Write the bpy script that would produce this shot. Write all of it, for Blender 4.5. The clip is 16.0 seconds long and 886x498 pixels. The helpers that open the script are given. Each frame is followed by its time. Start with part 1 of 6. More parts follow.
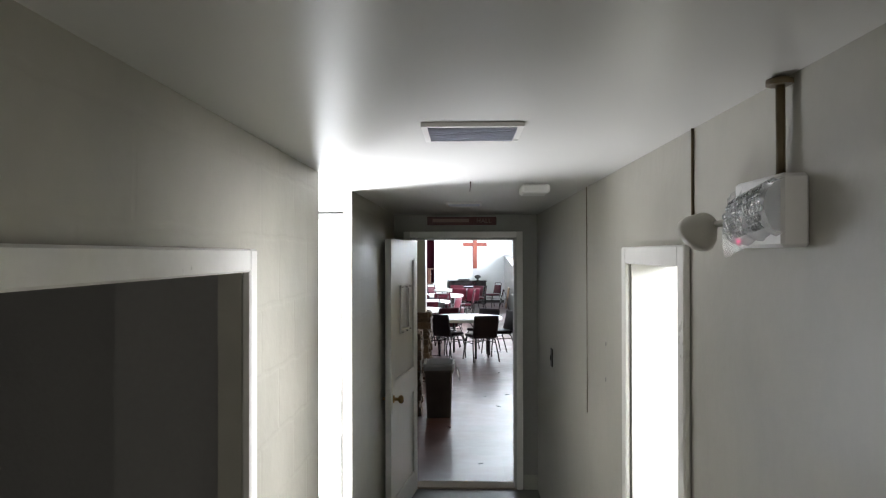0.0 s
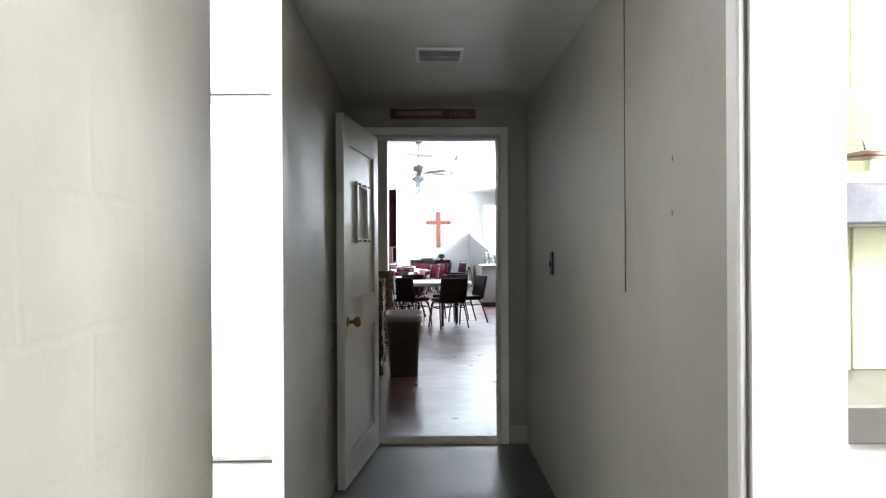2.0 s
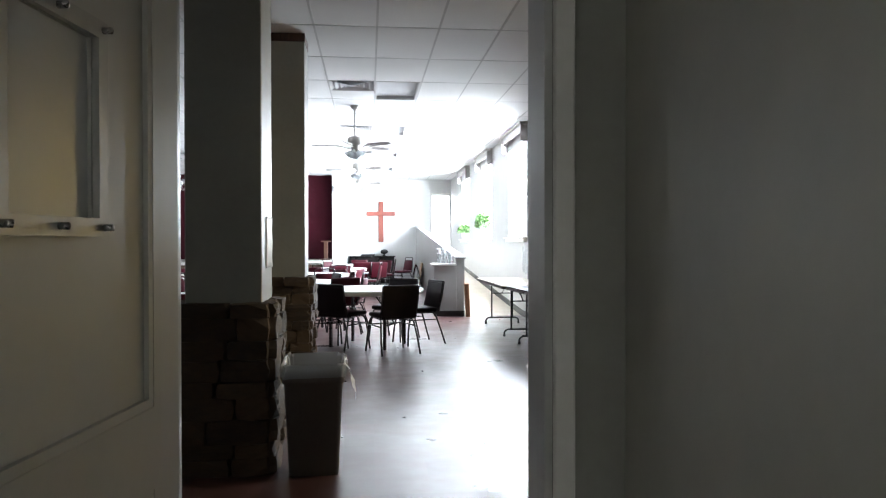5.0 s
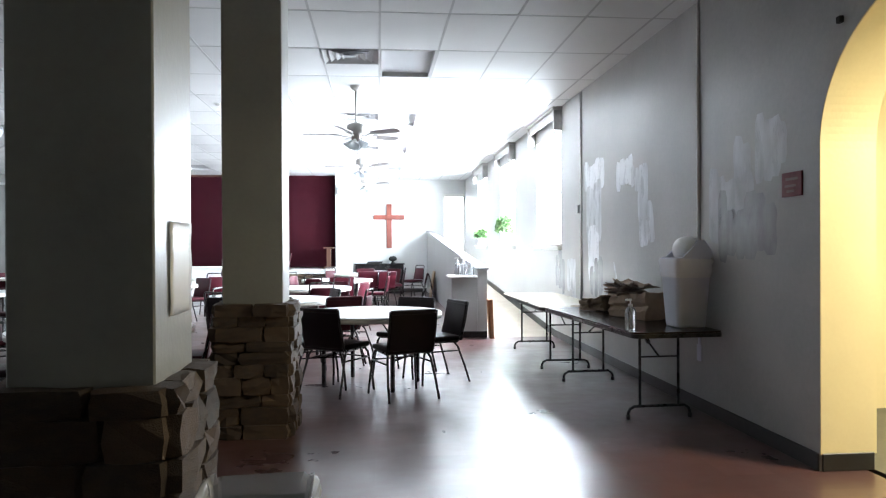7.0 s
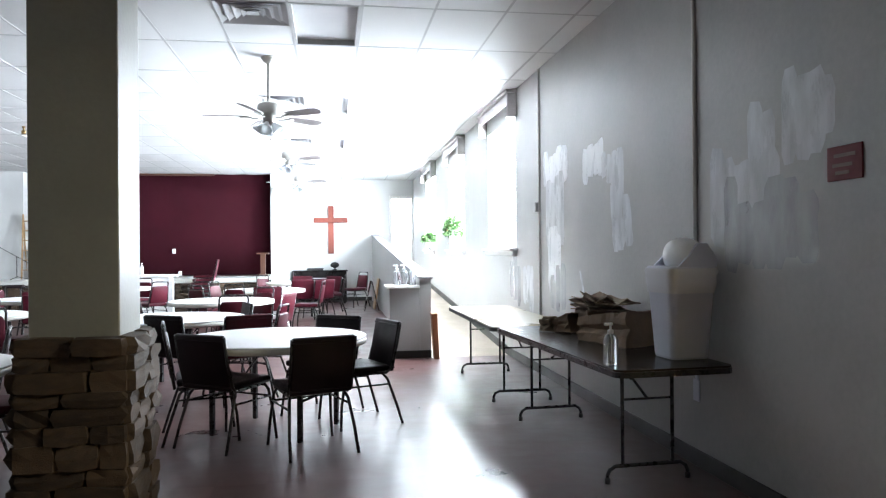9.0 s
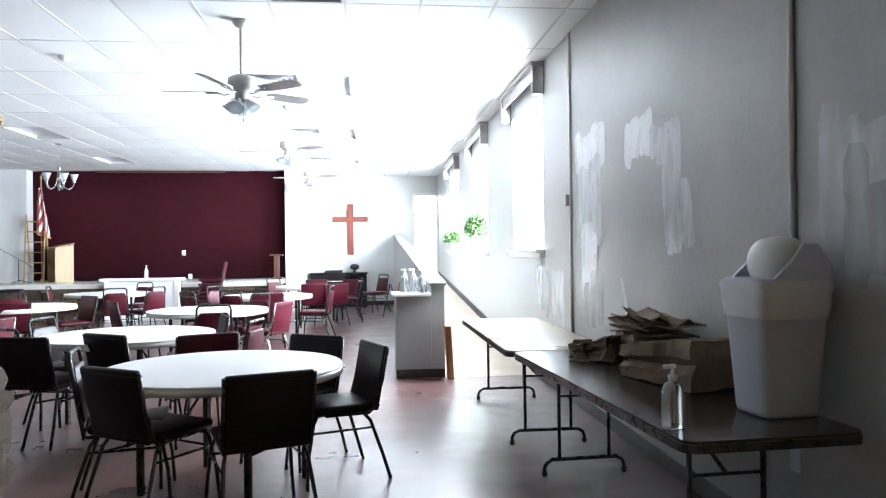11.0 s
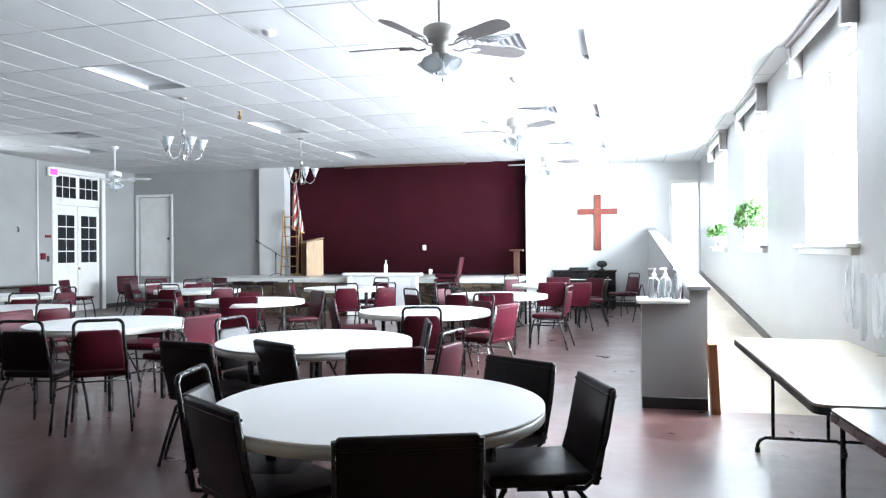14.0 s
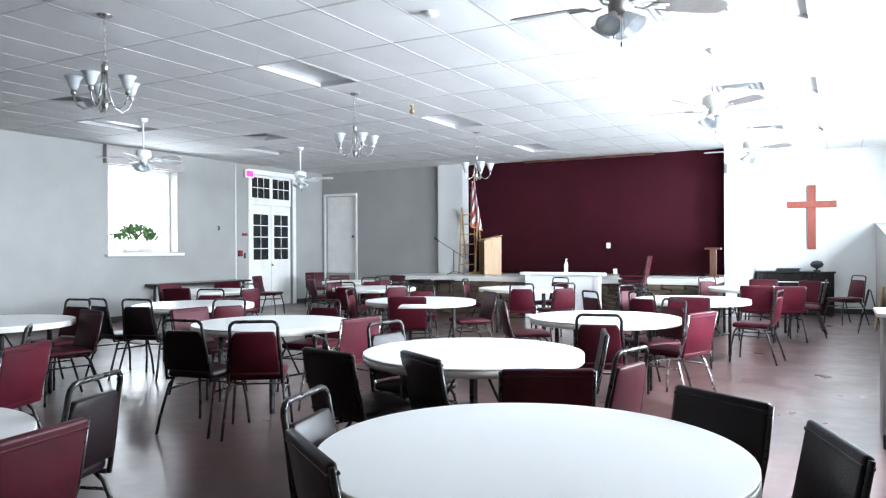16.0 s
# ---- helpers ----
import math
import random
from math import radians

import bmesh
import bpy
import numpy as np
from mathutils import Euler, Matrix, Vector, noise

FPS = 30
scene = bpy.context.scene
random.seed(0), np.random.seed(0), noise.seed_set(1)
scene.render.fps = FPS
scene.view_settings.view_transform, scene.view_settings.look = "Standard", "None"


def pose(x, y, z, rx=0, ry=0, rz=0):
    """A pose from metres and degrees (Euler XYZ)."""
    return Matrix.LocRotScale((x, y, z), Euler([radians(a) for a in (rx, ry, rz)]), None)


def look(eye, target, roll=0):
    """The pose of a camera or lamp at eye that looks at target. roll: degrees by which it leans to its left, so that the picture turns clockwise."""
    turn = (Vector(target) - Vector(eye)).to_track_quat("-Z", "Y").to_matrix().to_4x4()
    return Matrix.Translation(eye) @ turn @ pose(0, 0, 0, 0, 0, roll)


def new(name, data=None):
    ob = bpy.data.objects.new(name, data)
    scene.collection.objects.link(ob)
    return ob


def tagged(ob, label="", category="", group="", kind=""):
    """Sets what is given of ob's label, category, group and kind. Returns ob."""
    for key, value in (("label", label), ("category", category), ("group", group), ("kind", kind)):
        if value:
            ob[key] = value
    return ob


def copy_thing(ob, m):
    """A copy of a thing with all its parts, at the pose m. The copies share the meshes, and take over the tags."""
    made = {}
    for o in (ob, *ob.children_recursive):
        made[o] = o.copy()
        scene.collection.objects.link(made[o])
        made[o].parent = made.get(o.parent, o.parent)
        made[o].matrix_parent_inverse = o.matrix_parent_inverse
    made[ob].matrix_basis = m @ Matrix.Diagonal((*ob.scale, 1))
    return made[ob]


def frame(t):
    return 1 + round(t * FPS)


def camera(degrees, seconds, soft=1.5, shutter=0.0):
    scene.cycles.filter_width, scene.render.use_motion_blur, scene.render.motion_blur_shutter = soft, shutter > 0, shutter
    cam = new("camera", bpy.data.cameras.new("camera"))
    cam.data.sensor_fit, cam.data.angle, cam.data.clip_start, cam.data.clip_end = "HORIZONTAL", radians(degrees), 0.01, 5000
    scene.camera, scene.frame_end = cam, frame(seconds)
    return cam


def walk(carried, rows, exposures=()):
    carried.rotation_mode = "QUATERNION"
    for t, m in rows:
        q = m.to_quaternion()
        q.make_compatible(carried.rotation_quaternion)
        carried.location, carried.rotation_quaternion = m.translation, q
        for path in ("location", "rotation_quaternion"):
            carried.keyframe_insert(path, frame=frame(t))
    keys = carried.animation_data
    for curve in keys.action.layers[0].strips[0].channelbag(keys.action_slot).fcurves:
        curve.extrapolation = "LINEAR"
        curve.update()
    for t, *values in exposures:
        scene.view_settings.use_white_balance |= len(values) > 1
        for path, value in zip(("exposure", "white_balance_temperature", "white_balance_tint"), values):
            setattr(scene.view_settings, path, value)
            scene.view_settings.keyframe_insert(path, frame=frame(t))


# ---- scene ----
cam = camera(62.7, 16.0, 1.2)

PATH = [
    (0, (0.262, 0.923, 1.934), (0.203, 2.922, 1.948), -0.1),
    (0.5, (0.258, 1.142, 1.811), (0.215, 3.141, 1.826), -0.2),
    (1, (0.238, 1.388, 1.669), (0.223, 3.388, 1.681), -0.2),
    (1.5, (0.221, 1.666, 1.494), (0.236, 3.666, 1.503), -0.2),
    (2, (0.189, 2.067, 1.306), (0.236, 4.066, 1.306), -0.3),
    (2.5, (0.152, 2.601, 1.258), (0.237, 4.599, 1.254), -0.3),
    (3, (0.183, 3.076, 1.259), (0.307, 5.072, 1.249), -0.4),
    (3.5, (0.268, 3.636, 1.301), (0.449, 5.628, 1.288), -0.6),
    (3.7, (0.29, 3.837, 1.293), (0.49, 5.827, 1.278), -0.5),
    (5.8, (0.242, 6.21, 1.349), (0.442, 8.2, 1.332), -0.0),
    (6, (0.234, 6.413, 1.322), (0.424, 8.404, 1.309), -0.3),
    (6.5, (0.261, 6.894, 1.348), (0.434, 8.887, 1.336), -0.0),
    (7, (0.332, 7.34, 1.403), (0.51, 9.332, 1.396), -0.3),
    (7.5, (0.366, 7.757, 1.388), (0.563, 9.748, 1.385), -0.3),
    (8, (0.466, 8.156, 1.401), (0.688, 10.144, 1.401), -0.3),
    (8.5, (0.584, 8.518, 1.416), (0.848, 10.5, 1.422), -0.6),
    (9, (0.712, 8.871, 1.41), (1.013, 10.848, 1.415), -0.5),
    (9.2, (0.783, 9.007, 1.428), (1.098, 10.982, 1.433), -0.5),
    (11.3, (1.192, 10.377, 1.432), (1.335, 12.372, 1.436), -0.7),
    (11.5, (1.225, 10.483, 1.438), (1.318, 12.48, 1.441), -0.7),
    (12, (1.294, 10.748, 1.408), (1.263, 12.747, 1.412), -0.7),
    (12.5, (1.332, 10.989, 1.419), (1.187, 12.983, 1.423), -0.6),
    (13, (1.354, 11.269, 1.406), (1.104, 13.253, 1.409), -0.5),
    (13.5, (1.357, 11.53, 1.43), (0.997, 13.497, 1.433), -0.4),
    (14, (1.306, 11.762, 1.406), (0.822, 13.702, 1.408), -0.4),
    (14.5, (1.219, 11.95, 1.426), (0.597, 13.851, 1.427), -0.3),
    (15, (1.166, 12.134, 1.418), (0.411, 13.986, 1.418), -0.4),
    (15.5, (1.182, 12.333, 1.423), (0.312, 14.134, 1.422), -0.4),
    (16, (1.181, 12.496, 1.417), (0.225, 14.253, 1.415), -0.3),
]
walk(cam, [(t, look(eye, target, roll)) for t, eye, target, roll in PATH],
     [(0, 0.3, 6250, 12), (1.5, 0.4, 6200, 12), (3.0, 0.3, 6200, 12), (3.5, 0.25, 6500, 12), (6, 0.3, 6150, 10), (9, 0.3, 6150, 10), (12, 0.2, 6100, 10), (16, 0.12, 6100, 10)])

# ---- light ----
world = bpy.data.worlds.new("sky")
scene.world = world
world.use_nodes = True
wn = world.node_tree
sky = wn.nodes.new("ShaderNodeTexSky")
sky.sky_type = "NISHITA"
sky.sun_disc = False
sky.sun_elevation = radians(48)
sky.sun_rotation = radians(95)
wn.links.new(sky.outputs[0], wn.nodes["Background"].inputs[0])
wn.nodes["Background"].inputs[1].default_value = 0.12


def area(name, at, target, w, h, watts, colour=(1, 1, 1), spread=180):
    d = bpy.data.lights.new(name, "AREA")
    d.shape, d.size, d.size_y, d.energy, d.color = "RECTANGLE", w, h, watts, colour
    d.spread = radians(spread)
    ob = new(name, d)
    ob.matrix_world = look(at, target)
    return ob


DAY = (0.87, 0.95, 1.0)
# daylight in the window openings
WINDOWS = [(17.98, 19.62), (21.65, 23.3), (25.3, 26.95)]
for ya, yb in WINDOWS:
    area("window_light", (3.36, (ya + yb) / 2, 2.35), (0, (ya + yb) / 2, 1.9), 1.55, 1.6, 950, DAY)
area("window_light", (-11.62, 22.66, 2.2), (0, 22.66, 1.7), 1.6, 1.65, 20, DAY)
# side passage: a glazed door and the daylight that its floor throws up
area("passage_light", (-1.3, 6.5, 1.1), (-1.3, 5.0, 1.1), 1.1, 1.9, 5, (0.97, 0.99, 1))
area("passage_floor_light", (-0.8, 5.12, 0.04), (-0.6, 4.86, 2.27), 0.4, 0.4, 110, (0.98, 0.98, 1), 104)
# unseen lamp added to whiten the opening of the ramp door
area("lobby_fill_light", (2.75, 30.7, 3.1), (2.75, 30.7, 0), 0.5, 0.5, 90, DAY)
area("kitchen_light", (2.2, 2.2, 2.4), (1.6, 3.6, 0.8), 1.0, 1.0, 120, (0.97, 1, 1))
# added lamp, no window: brightens the west corridor wall through the kitchen doorway
area("kitchen_fill_light", (2.7, 3.6, 1.75), (-0.3, 2.75, 1.85), 0.9, 0.9, 128, (1, 0.98, 0.95))
# added fill lamp behind the start of the walk; no doorway stands there
area("corridor_fill_light", (0.86, -0.75, 1.1), (-0.3, 0.5, 2.0), 0.8, 1.6, 19, (1, 0.93, 0.8))
area("side_room_light", (4.7, 10.4, 2.9), (4.5, 10.8, 0), 0.9, 0.9, 160, (1, 0.9, 0.67))

# ---- materials ----


def surf(name, a, b=None, scale=3.0, rough=0.6, rvar=0.1, bump=0.1, bscale=60.0, metal=0.0, coat=0.0, spread=(0.35, 0.65), stretch=(1, 1, 1), fine=0.25, pieces=0.0):
    m = bpy.data.materials.new(name)
    m.use_nodes = True
    nt = m.node_tree
    n, l = nt.nodes, nt.links
    p = n["Principled BSDF"]
    tc, mp = n.new("ShaderNodeTexCoord"), n.new("ShaderNodeMapping")
    mp.inputs["Scale"].default_value = stretch
    l.new(tc.outputs["Object"], mp.inputs[0])
    big, small = n.new("ShaderNodeTexNoise"), n.new("ShaderNodeTexNoise")
    for t, s, d in ((big, scale, 6), (small, bscale, 4)):
        t.inputs["Scale"].default_value, t.inputs["Detail"].default_value = s, d
        l.new(mp.outputs[0], t.inputs["Vector"])
    add = n.new("ShaderNodeMix")
    add.inputs[0].default_value = fine
    l.new(big.outputs[0], add.inputs[2])
    l.new(small.outputs[0], add.inputs[3])
    out = add.outputs[0]
    if pieces:
        oi, mul = n.new("ShaderNodeObjectInfo"), n.new("ShaderNodeMath")
        mul.operation = "MULTIPLY_ADD"
        mul.inputs[1].default_value = pieces
        l.new(oi.outputs["Random"], mul.inputs[0])
        l.new(out, mul.inputs[2])
        out = mul.outputs[0]
    ramp = n.new("ShaderNodeValToRGB")
    e = ramp.color_ramp.elements
    e[0].position, e[1].position = spread[0], spread[1] + pieces
    e[0].color, e[1].color = (*a, 1), (*(b or a), 1)
    l.new(out, ramp.inputs[0])
    l.new(ramp.outputs[0], p.inputs["Base Color"])
    rr = n.new("ShaderNodeMapRange")
    rr.inputs[1].default_value, rr.inputs[2].default_value = 0.3, 0.7
    rr.inputs[3].default_value, rr.inputs[4].default_value = max(0.02, rough - rvar), min(1, rough + rvar)
    l.new(add.outputs[0], rr.inputs[0])
    l.new(rr.outputs[0], p.inputs["Roughness"])
    p.inputs["Metallic"].default_value = metal
    p.inputs["Coat Weight"].default_value = coat
    p.inputs["Coat Roughness"].default_value = 0.17
    if bump:
        bp = n.new("ShaderNodeBump")
        bp.inputs["Strength"].default_value, bp.inputs["Distance"].default_value = bump, 0.01
        l.new(small.outputs[0], bp.inputs["Height"])
        l.new(bp.outputs[0], p.inputs["Normal"])
    return m


def tiled(m, size, tilt, bump):
    """Worn sheet tiles that lie a little out of true, with dents in the polish."""
    nt = m.node_tree
    n, l = nt.nodes, nt.links
    p = n["Principled BSDF"]
    tc, sn, wh = n.new("ShaderNodeTexCoord"), n.new("ShaderNodeVectorMath"), n.new("ShaderNodeTexWhiteNoise")
    sn.operation = "SNAP"
    sn.inputs[1].default_value = (size, size, 10)
    lift = n.new("ShaderNodeVectorMath")
    lift.inputs[1].default_value = (0, 0, 5)
    l.new(tc.outputs["Object"], lift.inputs[0])
    l.new(lift.outputs[0], sn.inputs[0])
    l.new(sn.outputs[0], wh.inputs["Vector"])
    ns = n.new("ShaderNodeTexNoise")
    ns.inputs["Scale"].default_value, ns.inputs["Detail"].default_value, ns.inputs["Distortion"].default_value = 4.5, 1.5, 0.15
    l.new(tc.outputs["Object"], ns.inputs["Vector"])
    bp = n.new("ShaderNodeBump")
    bp.inputs["Strength"].default_value, bp.inputs["Distance"].default_value = bump, 0.01
    l.new(ns.outputs[0], bp.inputs["Height"])
    ml, ad, nm = n.new("ShaderNodeVectorMath"), n.new("ShaderNodeVectorMath"), n.new("ShaderNodeVectorMath")
    ml.operation, ad.operation, nm.operation = "MULTIPLY_ADD", "ADD", "NORMALIZE"
    ml.inputs[1].default_value, ml.inputs[2].default_value = (tilt, tilt, 0), (-tilt / 2, -tilt / 2, 0)
    l.new(wh.outputs["Color"], ml.inputs[0])
    l.new(ml.outputs[0], ad.inputs[0])
    l.new(bp.outputs[0], ad.inputs[1])
    l.new(ad.outputs[0], nm.inputs[0])
    l.new(nm.outputs[0], p.inputs["Normal"])
    l.new(nm.outputs[0], p.inputs["Coat Normal"])
    hs, mr = n.new("ShaderNodeHueSaturation"), n.new("ShaderNodeMapRange")
    mr.inputs[3].default_value, mr.inputs[4].default_value = 0.88, 1.12
    l.new(wh.outputs["Value"], mr.inputs[0])
    l.new(mr.outputs[0], hs.inputs["Value"])
    l.new(p.inputs["Base Color"].links[0].from_socket, hs.inputs["Color"])
    l.new(hs.outputs[0], p.inputs["Base Color"])
    return m


def blocks(m):
    """Coats of old paint over the joints of a block wall that runs along y."""
    nt = m.node_tree
    n, l = nt.nodes, nt.links
    p = n["Principled BSDF"]
    tc, sp, cb = n.new("ShaderNodeTexCoord"), n.new("ShaderNodeSeparateXYZ"), n.new("ShaderNodeCombineXYZ")
    l.new(tc.outputs["Object"], sp.inputs[0])
    l.new(sp.outputs[1], cb.inputs[0])
    l.new(sp.outputs[2], cb.inputs[1])
    ns, ad = n.new("ShaderNodeTexNoise"), n.new("ShaderNodeVectorMath")
    ns.inputs["Scale"].default_value = 9
    l.new(tc.outputs["Object"], ns.inputs["Vector"])
    ad.operation = "MULTIPLY_ADD"
    ad.inputs[1].default_value = (0.03, 0.03, 0)
    l.new(ns.outputs["Color"], ad.inputs[0])
    l.new(cb.outputs[0], ad.inputs[2])
    br = n.new("ShaderNodeTexBrick")
    br.inputs["Scale"].default_value = 1.0
    br.inputs["Brick Width"].default_value, br.inputs["Row Height"].default_value = 0.4, 0.2
    br.inputs["Mortar Size"].default_value, br.inputs["Mortar Smooth"].default_value = 0.012, 0.8
    br.inputs["Color1"].default_value, br.inputs["Color2"].default_value, br.inputs["Mortar"].default_value = (0.8, 0.8, 0.8, 1), (1, 1, 1, 1), (0, 0, 0, 1)
    l.new(ad.outputs[0], br.inputs["Vector"])
    bp = n.new("ShaderNodeBump")
    bp.inputs["Strength"].default_value, bp.inputs["Distance"].default_value = 0.16, 0.004
    l.new(br.outputs["Color"], bp.inputs["Height"])
    l.new(p.inputs["Normal"].links[0].from_socket, bp.inputs["Normal"])
    l.new(bp.outputs[0], p.inputs["Normal"])
    return m


def filler(name, lo, hi):
    """Brushed wall filler that covers the paint in streaks, from lo to hi."""
    m = surf(name, (0.84, 0.87, 0.9), (0.88, 0.91, 0.94), 3, 0.3, 0.1, 0.06, 30, stretch=(1, 3, 1))
    nt = m.node_tree
    n, l = nt.nodes, nt.links
    tc, mp, ns, mr = n.new("ShaderNodeTexCoord"), n.new("ShaderNodeMapping"), n.new("ShaderNodeTexNoise"), n.new("ShaderNodeMapRange")
    mp.inputs["Scale"].default_value = (1, 5, 1.6)
    l.new(tc.outputs["Object"], mp.inputs[0])
    l.new(mp.outputs[0], ns.inputs["Vector"])
    ns.inputs["Scale"].default_value, ns.inputs["Detail"].default_value = 1.6, 4
    mr.inputs[1].default_value, mr.inputs[2].default_value, mr.inputs[3].default_value, mr.inputs[4].default_value = 0.35, 0.65, lo, hi
    l.new(ns.outputs[0], mr.inputs[0])
    l.new(mr.outputs[0], n["Principled BSDF"].inputs["Alpha"])
    return m


def matte(m, spec):
    m.node_tree.nodes["Principled BSDF"].inputs["Specular IOR Level"].default_value = spec
    return m


def glow(name, colour, strength):
    m = bpy.data.materials.new(name)
    m.use_nodes = True
    p = m.node_tree.nodes["Principled BSDF"]
    p.inputs["Base Color"].default_value = (*colour, 1)
    p.inputs["Emission Color"].default_value = (*colour, 1)
    p.inputs["Emission Strength"].default_value = strength
    return m


def clear(name, colour, rough, trans, alpha=1.0):
    m = bpy.data.materials.new(name)
    m.use_nodes = True
    p = m.node_tree.nodes["Principled BSDF"]
    p.inputs["Base Color"].default_value = (*colour, 1)
    p.inputs["Roughness"].default_value = rough
    p.inputs["Transmission Weight"].default_value = trans
    p.inputs["Alpha"].default_value = alpha
    return m


M = {}
M["grey_wall"] = surf("grey_wall_paint", (0.34, 0.34, 0.335), (0.45, 0.445, 0.435), 1.1, 0.4, 0.1, 0.15, 30)
M["filler_thick"] = filler("thick_wall_filler", 0.93, 1.0)
M["filler_mid"] = filler("brushed_wall_filler", 0.6, 0.82)
M["filler_soft"] = filler("faded_wall_filler", 0.5, 0.72)
M["filler_thin"] = filler("thin_wall_filler", 0.28, 0.45)
# lightened to carry part of the window light on the north walls
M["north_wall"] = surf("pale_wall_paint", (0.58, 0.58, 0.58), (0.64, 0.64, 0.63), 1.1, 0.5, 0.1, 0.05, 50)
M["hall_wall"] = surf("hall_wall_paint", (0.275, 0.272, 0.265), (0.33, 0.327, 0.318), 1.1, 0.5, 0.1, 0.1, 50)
M["pier_paint"] = surf("column_paint", (0.25, 0.25, 0.228), (0.3, 0.3, 0.272), 2.0, 0.4, 0.1, 0.15, 30)
M["corridor_wall"] = surf("corridor_wall_paint", (0.347, 0.336, 0.29), (0.436, 0.423, 0.37), 2.2, 0.4, 0.1, 0.35, 7)
M["corridor_block"] = blocks(surf("painted_block_wall", (0.347, 0.336, 0.29), (0.436, 0.423, 0.37), 2.2, 0.5, 0.1, 0.35, 9))
M["shelf_steel"] = surf("dull_shelf_steel", (0.1, 0.1, 0.115), (0.16, 0.16, 0.18), 6, 0.35, 0.08, 0.03, 60, metal=0.5)
M["glossy_grey"] = surf("grey_ramp_cap_paint", (0.24, 0.24, 0.24), (0.3, 0.3, 0.295), 3, 0.6, 0.1, 0.05, 40)
M["conduit_brown"] = surf("brown_stained_conduit", (0.075, 0.052, 0.022), (0.13, 0.095, 0.045), 12, 0.5, 0.1, 0.1, 60)
M["corridor_ceiling"] = surf("corridor_ceiling_paint", (0.56, 0.555, 0.53), (0.57, 0.565, 0.54), 1.5, 0.34, 0.0, 0.03, 5, fine=0.0)
M["white_trim"] = surf("white_trim_paint", (0.72, 0.71, 0.68), (0.8, 0.79, 0.77), 4, 0.35, 0.1, 0.06, 40)
M["tile"] = surf("ceiling_tile", (0.64, 0.64, 0.64), (0.7, 0.7, 0.7), 1.2, 0.75, 0.05, 0.1, 130, spread=(0.3, 0.7))
M["tbar"] = surf("ceiling_grid_metal", (0.44, 0.44, 0.44), (0.5, 0.5, 0.5), 5, 0.8, 0.05, 0.0)
M["hall_floor"] = tiled(surf("red_brown_vinyl_floor", (0.06, 0.026, 0.0235), (0.112, 0.054, 0.05), 1.6, 0.34, 0.1, 0.0, 7, fine=0.3, coat=0.15, spread=(0.3, 0.72)), 0.305, 0.022, 0.3)
M["hall_floor"].node_tree.nodes["Principled BSDF"].inputs["Coat Weight"].default_value = 0.6
M["hall_floor"].node_tree.nodes["Principled BSDF"].inputs["Coat Roughness"].default_value = 0.25
M["corridor_floor"] = surf("grey_green_floor_paint", (0.05, 0.055, 0.05), (0.09, 0.095, 0.085), 2.0, 0.35, 0.1, 0.05, 20)
M["ramp"] = surf("beige_ramp_carpet", (0.36, 0.31, 0.25), (0.45, 0.39, 0.32), 3, 0.75, 0.1, 0.3, 150)
M["baseboard"] = surf("dark_rubber_baseboard", (0.014, 0.013, 0.013), (0.028, 0.026, 0.025), 3, 0.45, 0.1, 0.05, 30)
M["yellow"] = surf("yellow_wall_paint", (0.78, 0.67, 0.38), (0.84, 0.73, 0.44), 1.5, 0.5, 0.1, 0.08, 40)
M["stone"] = surf("ledge_stone", (0.017, 0.011, 0.007), (0.088, 0.057, 0.034), 4, 0.8, 0.1, 0.6, 28, pieces=0.55, spread=(0.3, 0.75))
M["mortar"] = surf("dark_mortar", (0.02, 0.016, 0.013), (0.035, 0.03, 0.024), 6, 0.9, 0.05, 0.4, 60)
M["burgundy"] = matte(surf("burgundy_vinyl", (0.036, 0.0022, 0.007), (0.058, 0.0045, 0.011), 5, 0.46, 0.08, 0.08, 160), 0.17)
# near-black: backlight painted into the chair vinyl; also the black of the stools
M["black_or_backlit_vinyl"] = matte(surf("dark_or_backlit_vinyl", (0.007, 0.0036, 0.0048), (0.013, 0.0065, 0.0085), 5, 0.38, 0.08, 0.18, 160), 0.24)
M["black_metal"] = surf("black_metal_tube", (0.012, 0.012, 0.013), (0.03, 0.028, 0.028), 20, 0.3, 0.1, 0.03, 90, metal=0.3)
M["chrome"] = surf("grey_metal_tube", (0.4, 0.4, 0.41), (0.55, 0.55, 0.55), 20, 0.25, 0.1, 0.02, 90, metal=1.0)
M["nickel"] = surf("brushed_nickel", (0.42, 0.41, 0.4), (0.55, 0.54, 0.52), 15, 0.28, 0.08, 0.02, 90, metal=1.0)
M["white_top"] = surf("white_table_laminate", (0.86, 0.86, 0.86), (0.87, 0.87, 0.87), 2, 0.3, 0.0, 0.0, 60, fine=0.0)
M["edge_white"] = surf("table_edge_band", (0.5, 0.48, 0.44), (0.6, 0.58, 0.53), 6, 0.4, 0.1, 0.04, 50)
M["walnut_top"] = surf("walnut_laminate", (0.026, 0.018, 0.015), (0.042, 0.029, 0.024), 4, 0.22, 0.06, 0.04, 60, stretch=(1, 0.15, 1))
M["tan_top"] = surf("tan_laminate", (0.5, 0.42, 0.3), (0.52, 0.44, 0.32), 3, 0.3, 0.03, 0.0, 60, fine=0.0)
M["curtain"] = matte(surf("burgundy_curtain", (0.022, 0.0018, 0.0048), (0.03, 0.003, 0.007), 1.2, 0.9, 0.05, 0.1, 200), 0.12)
M["cross_wood"] = surf("red_brown_wood", (0.15, 0.027, 0.016), (0.23, 0.05, 0.027), 4, 0.4, 0.1, 0.1, 40, stretch=(6, 6, 0.5))
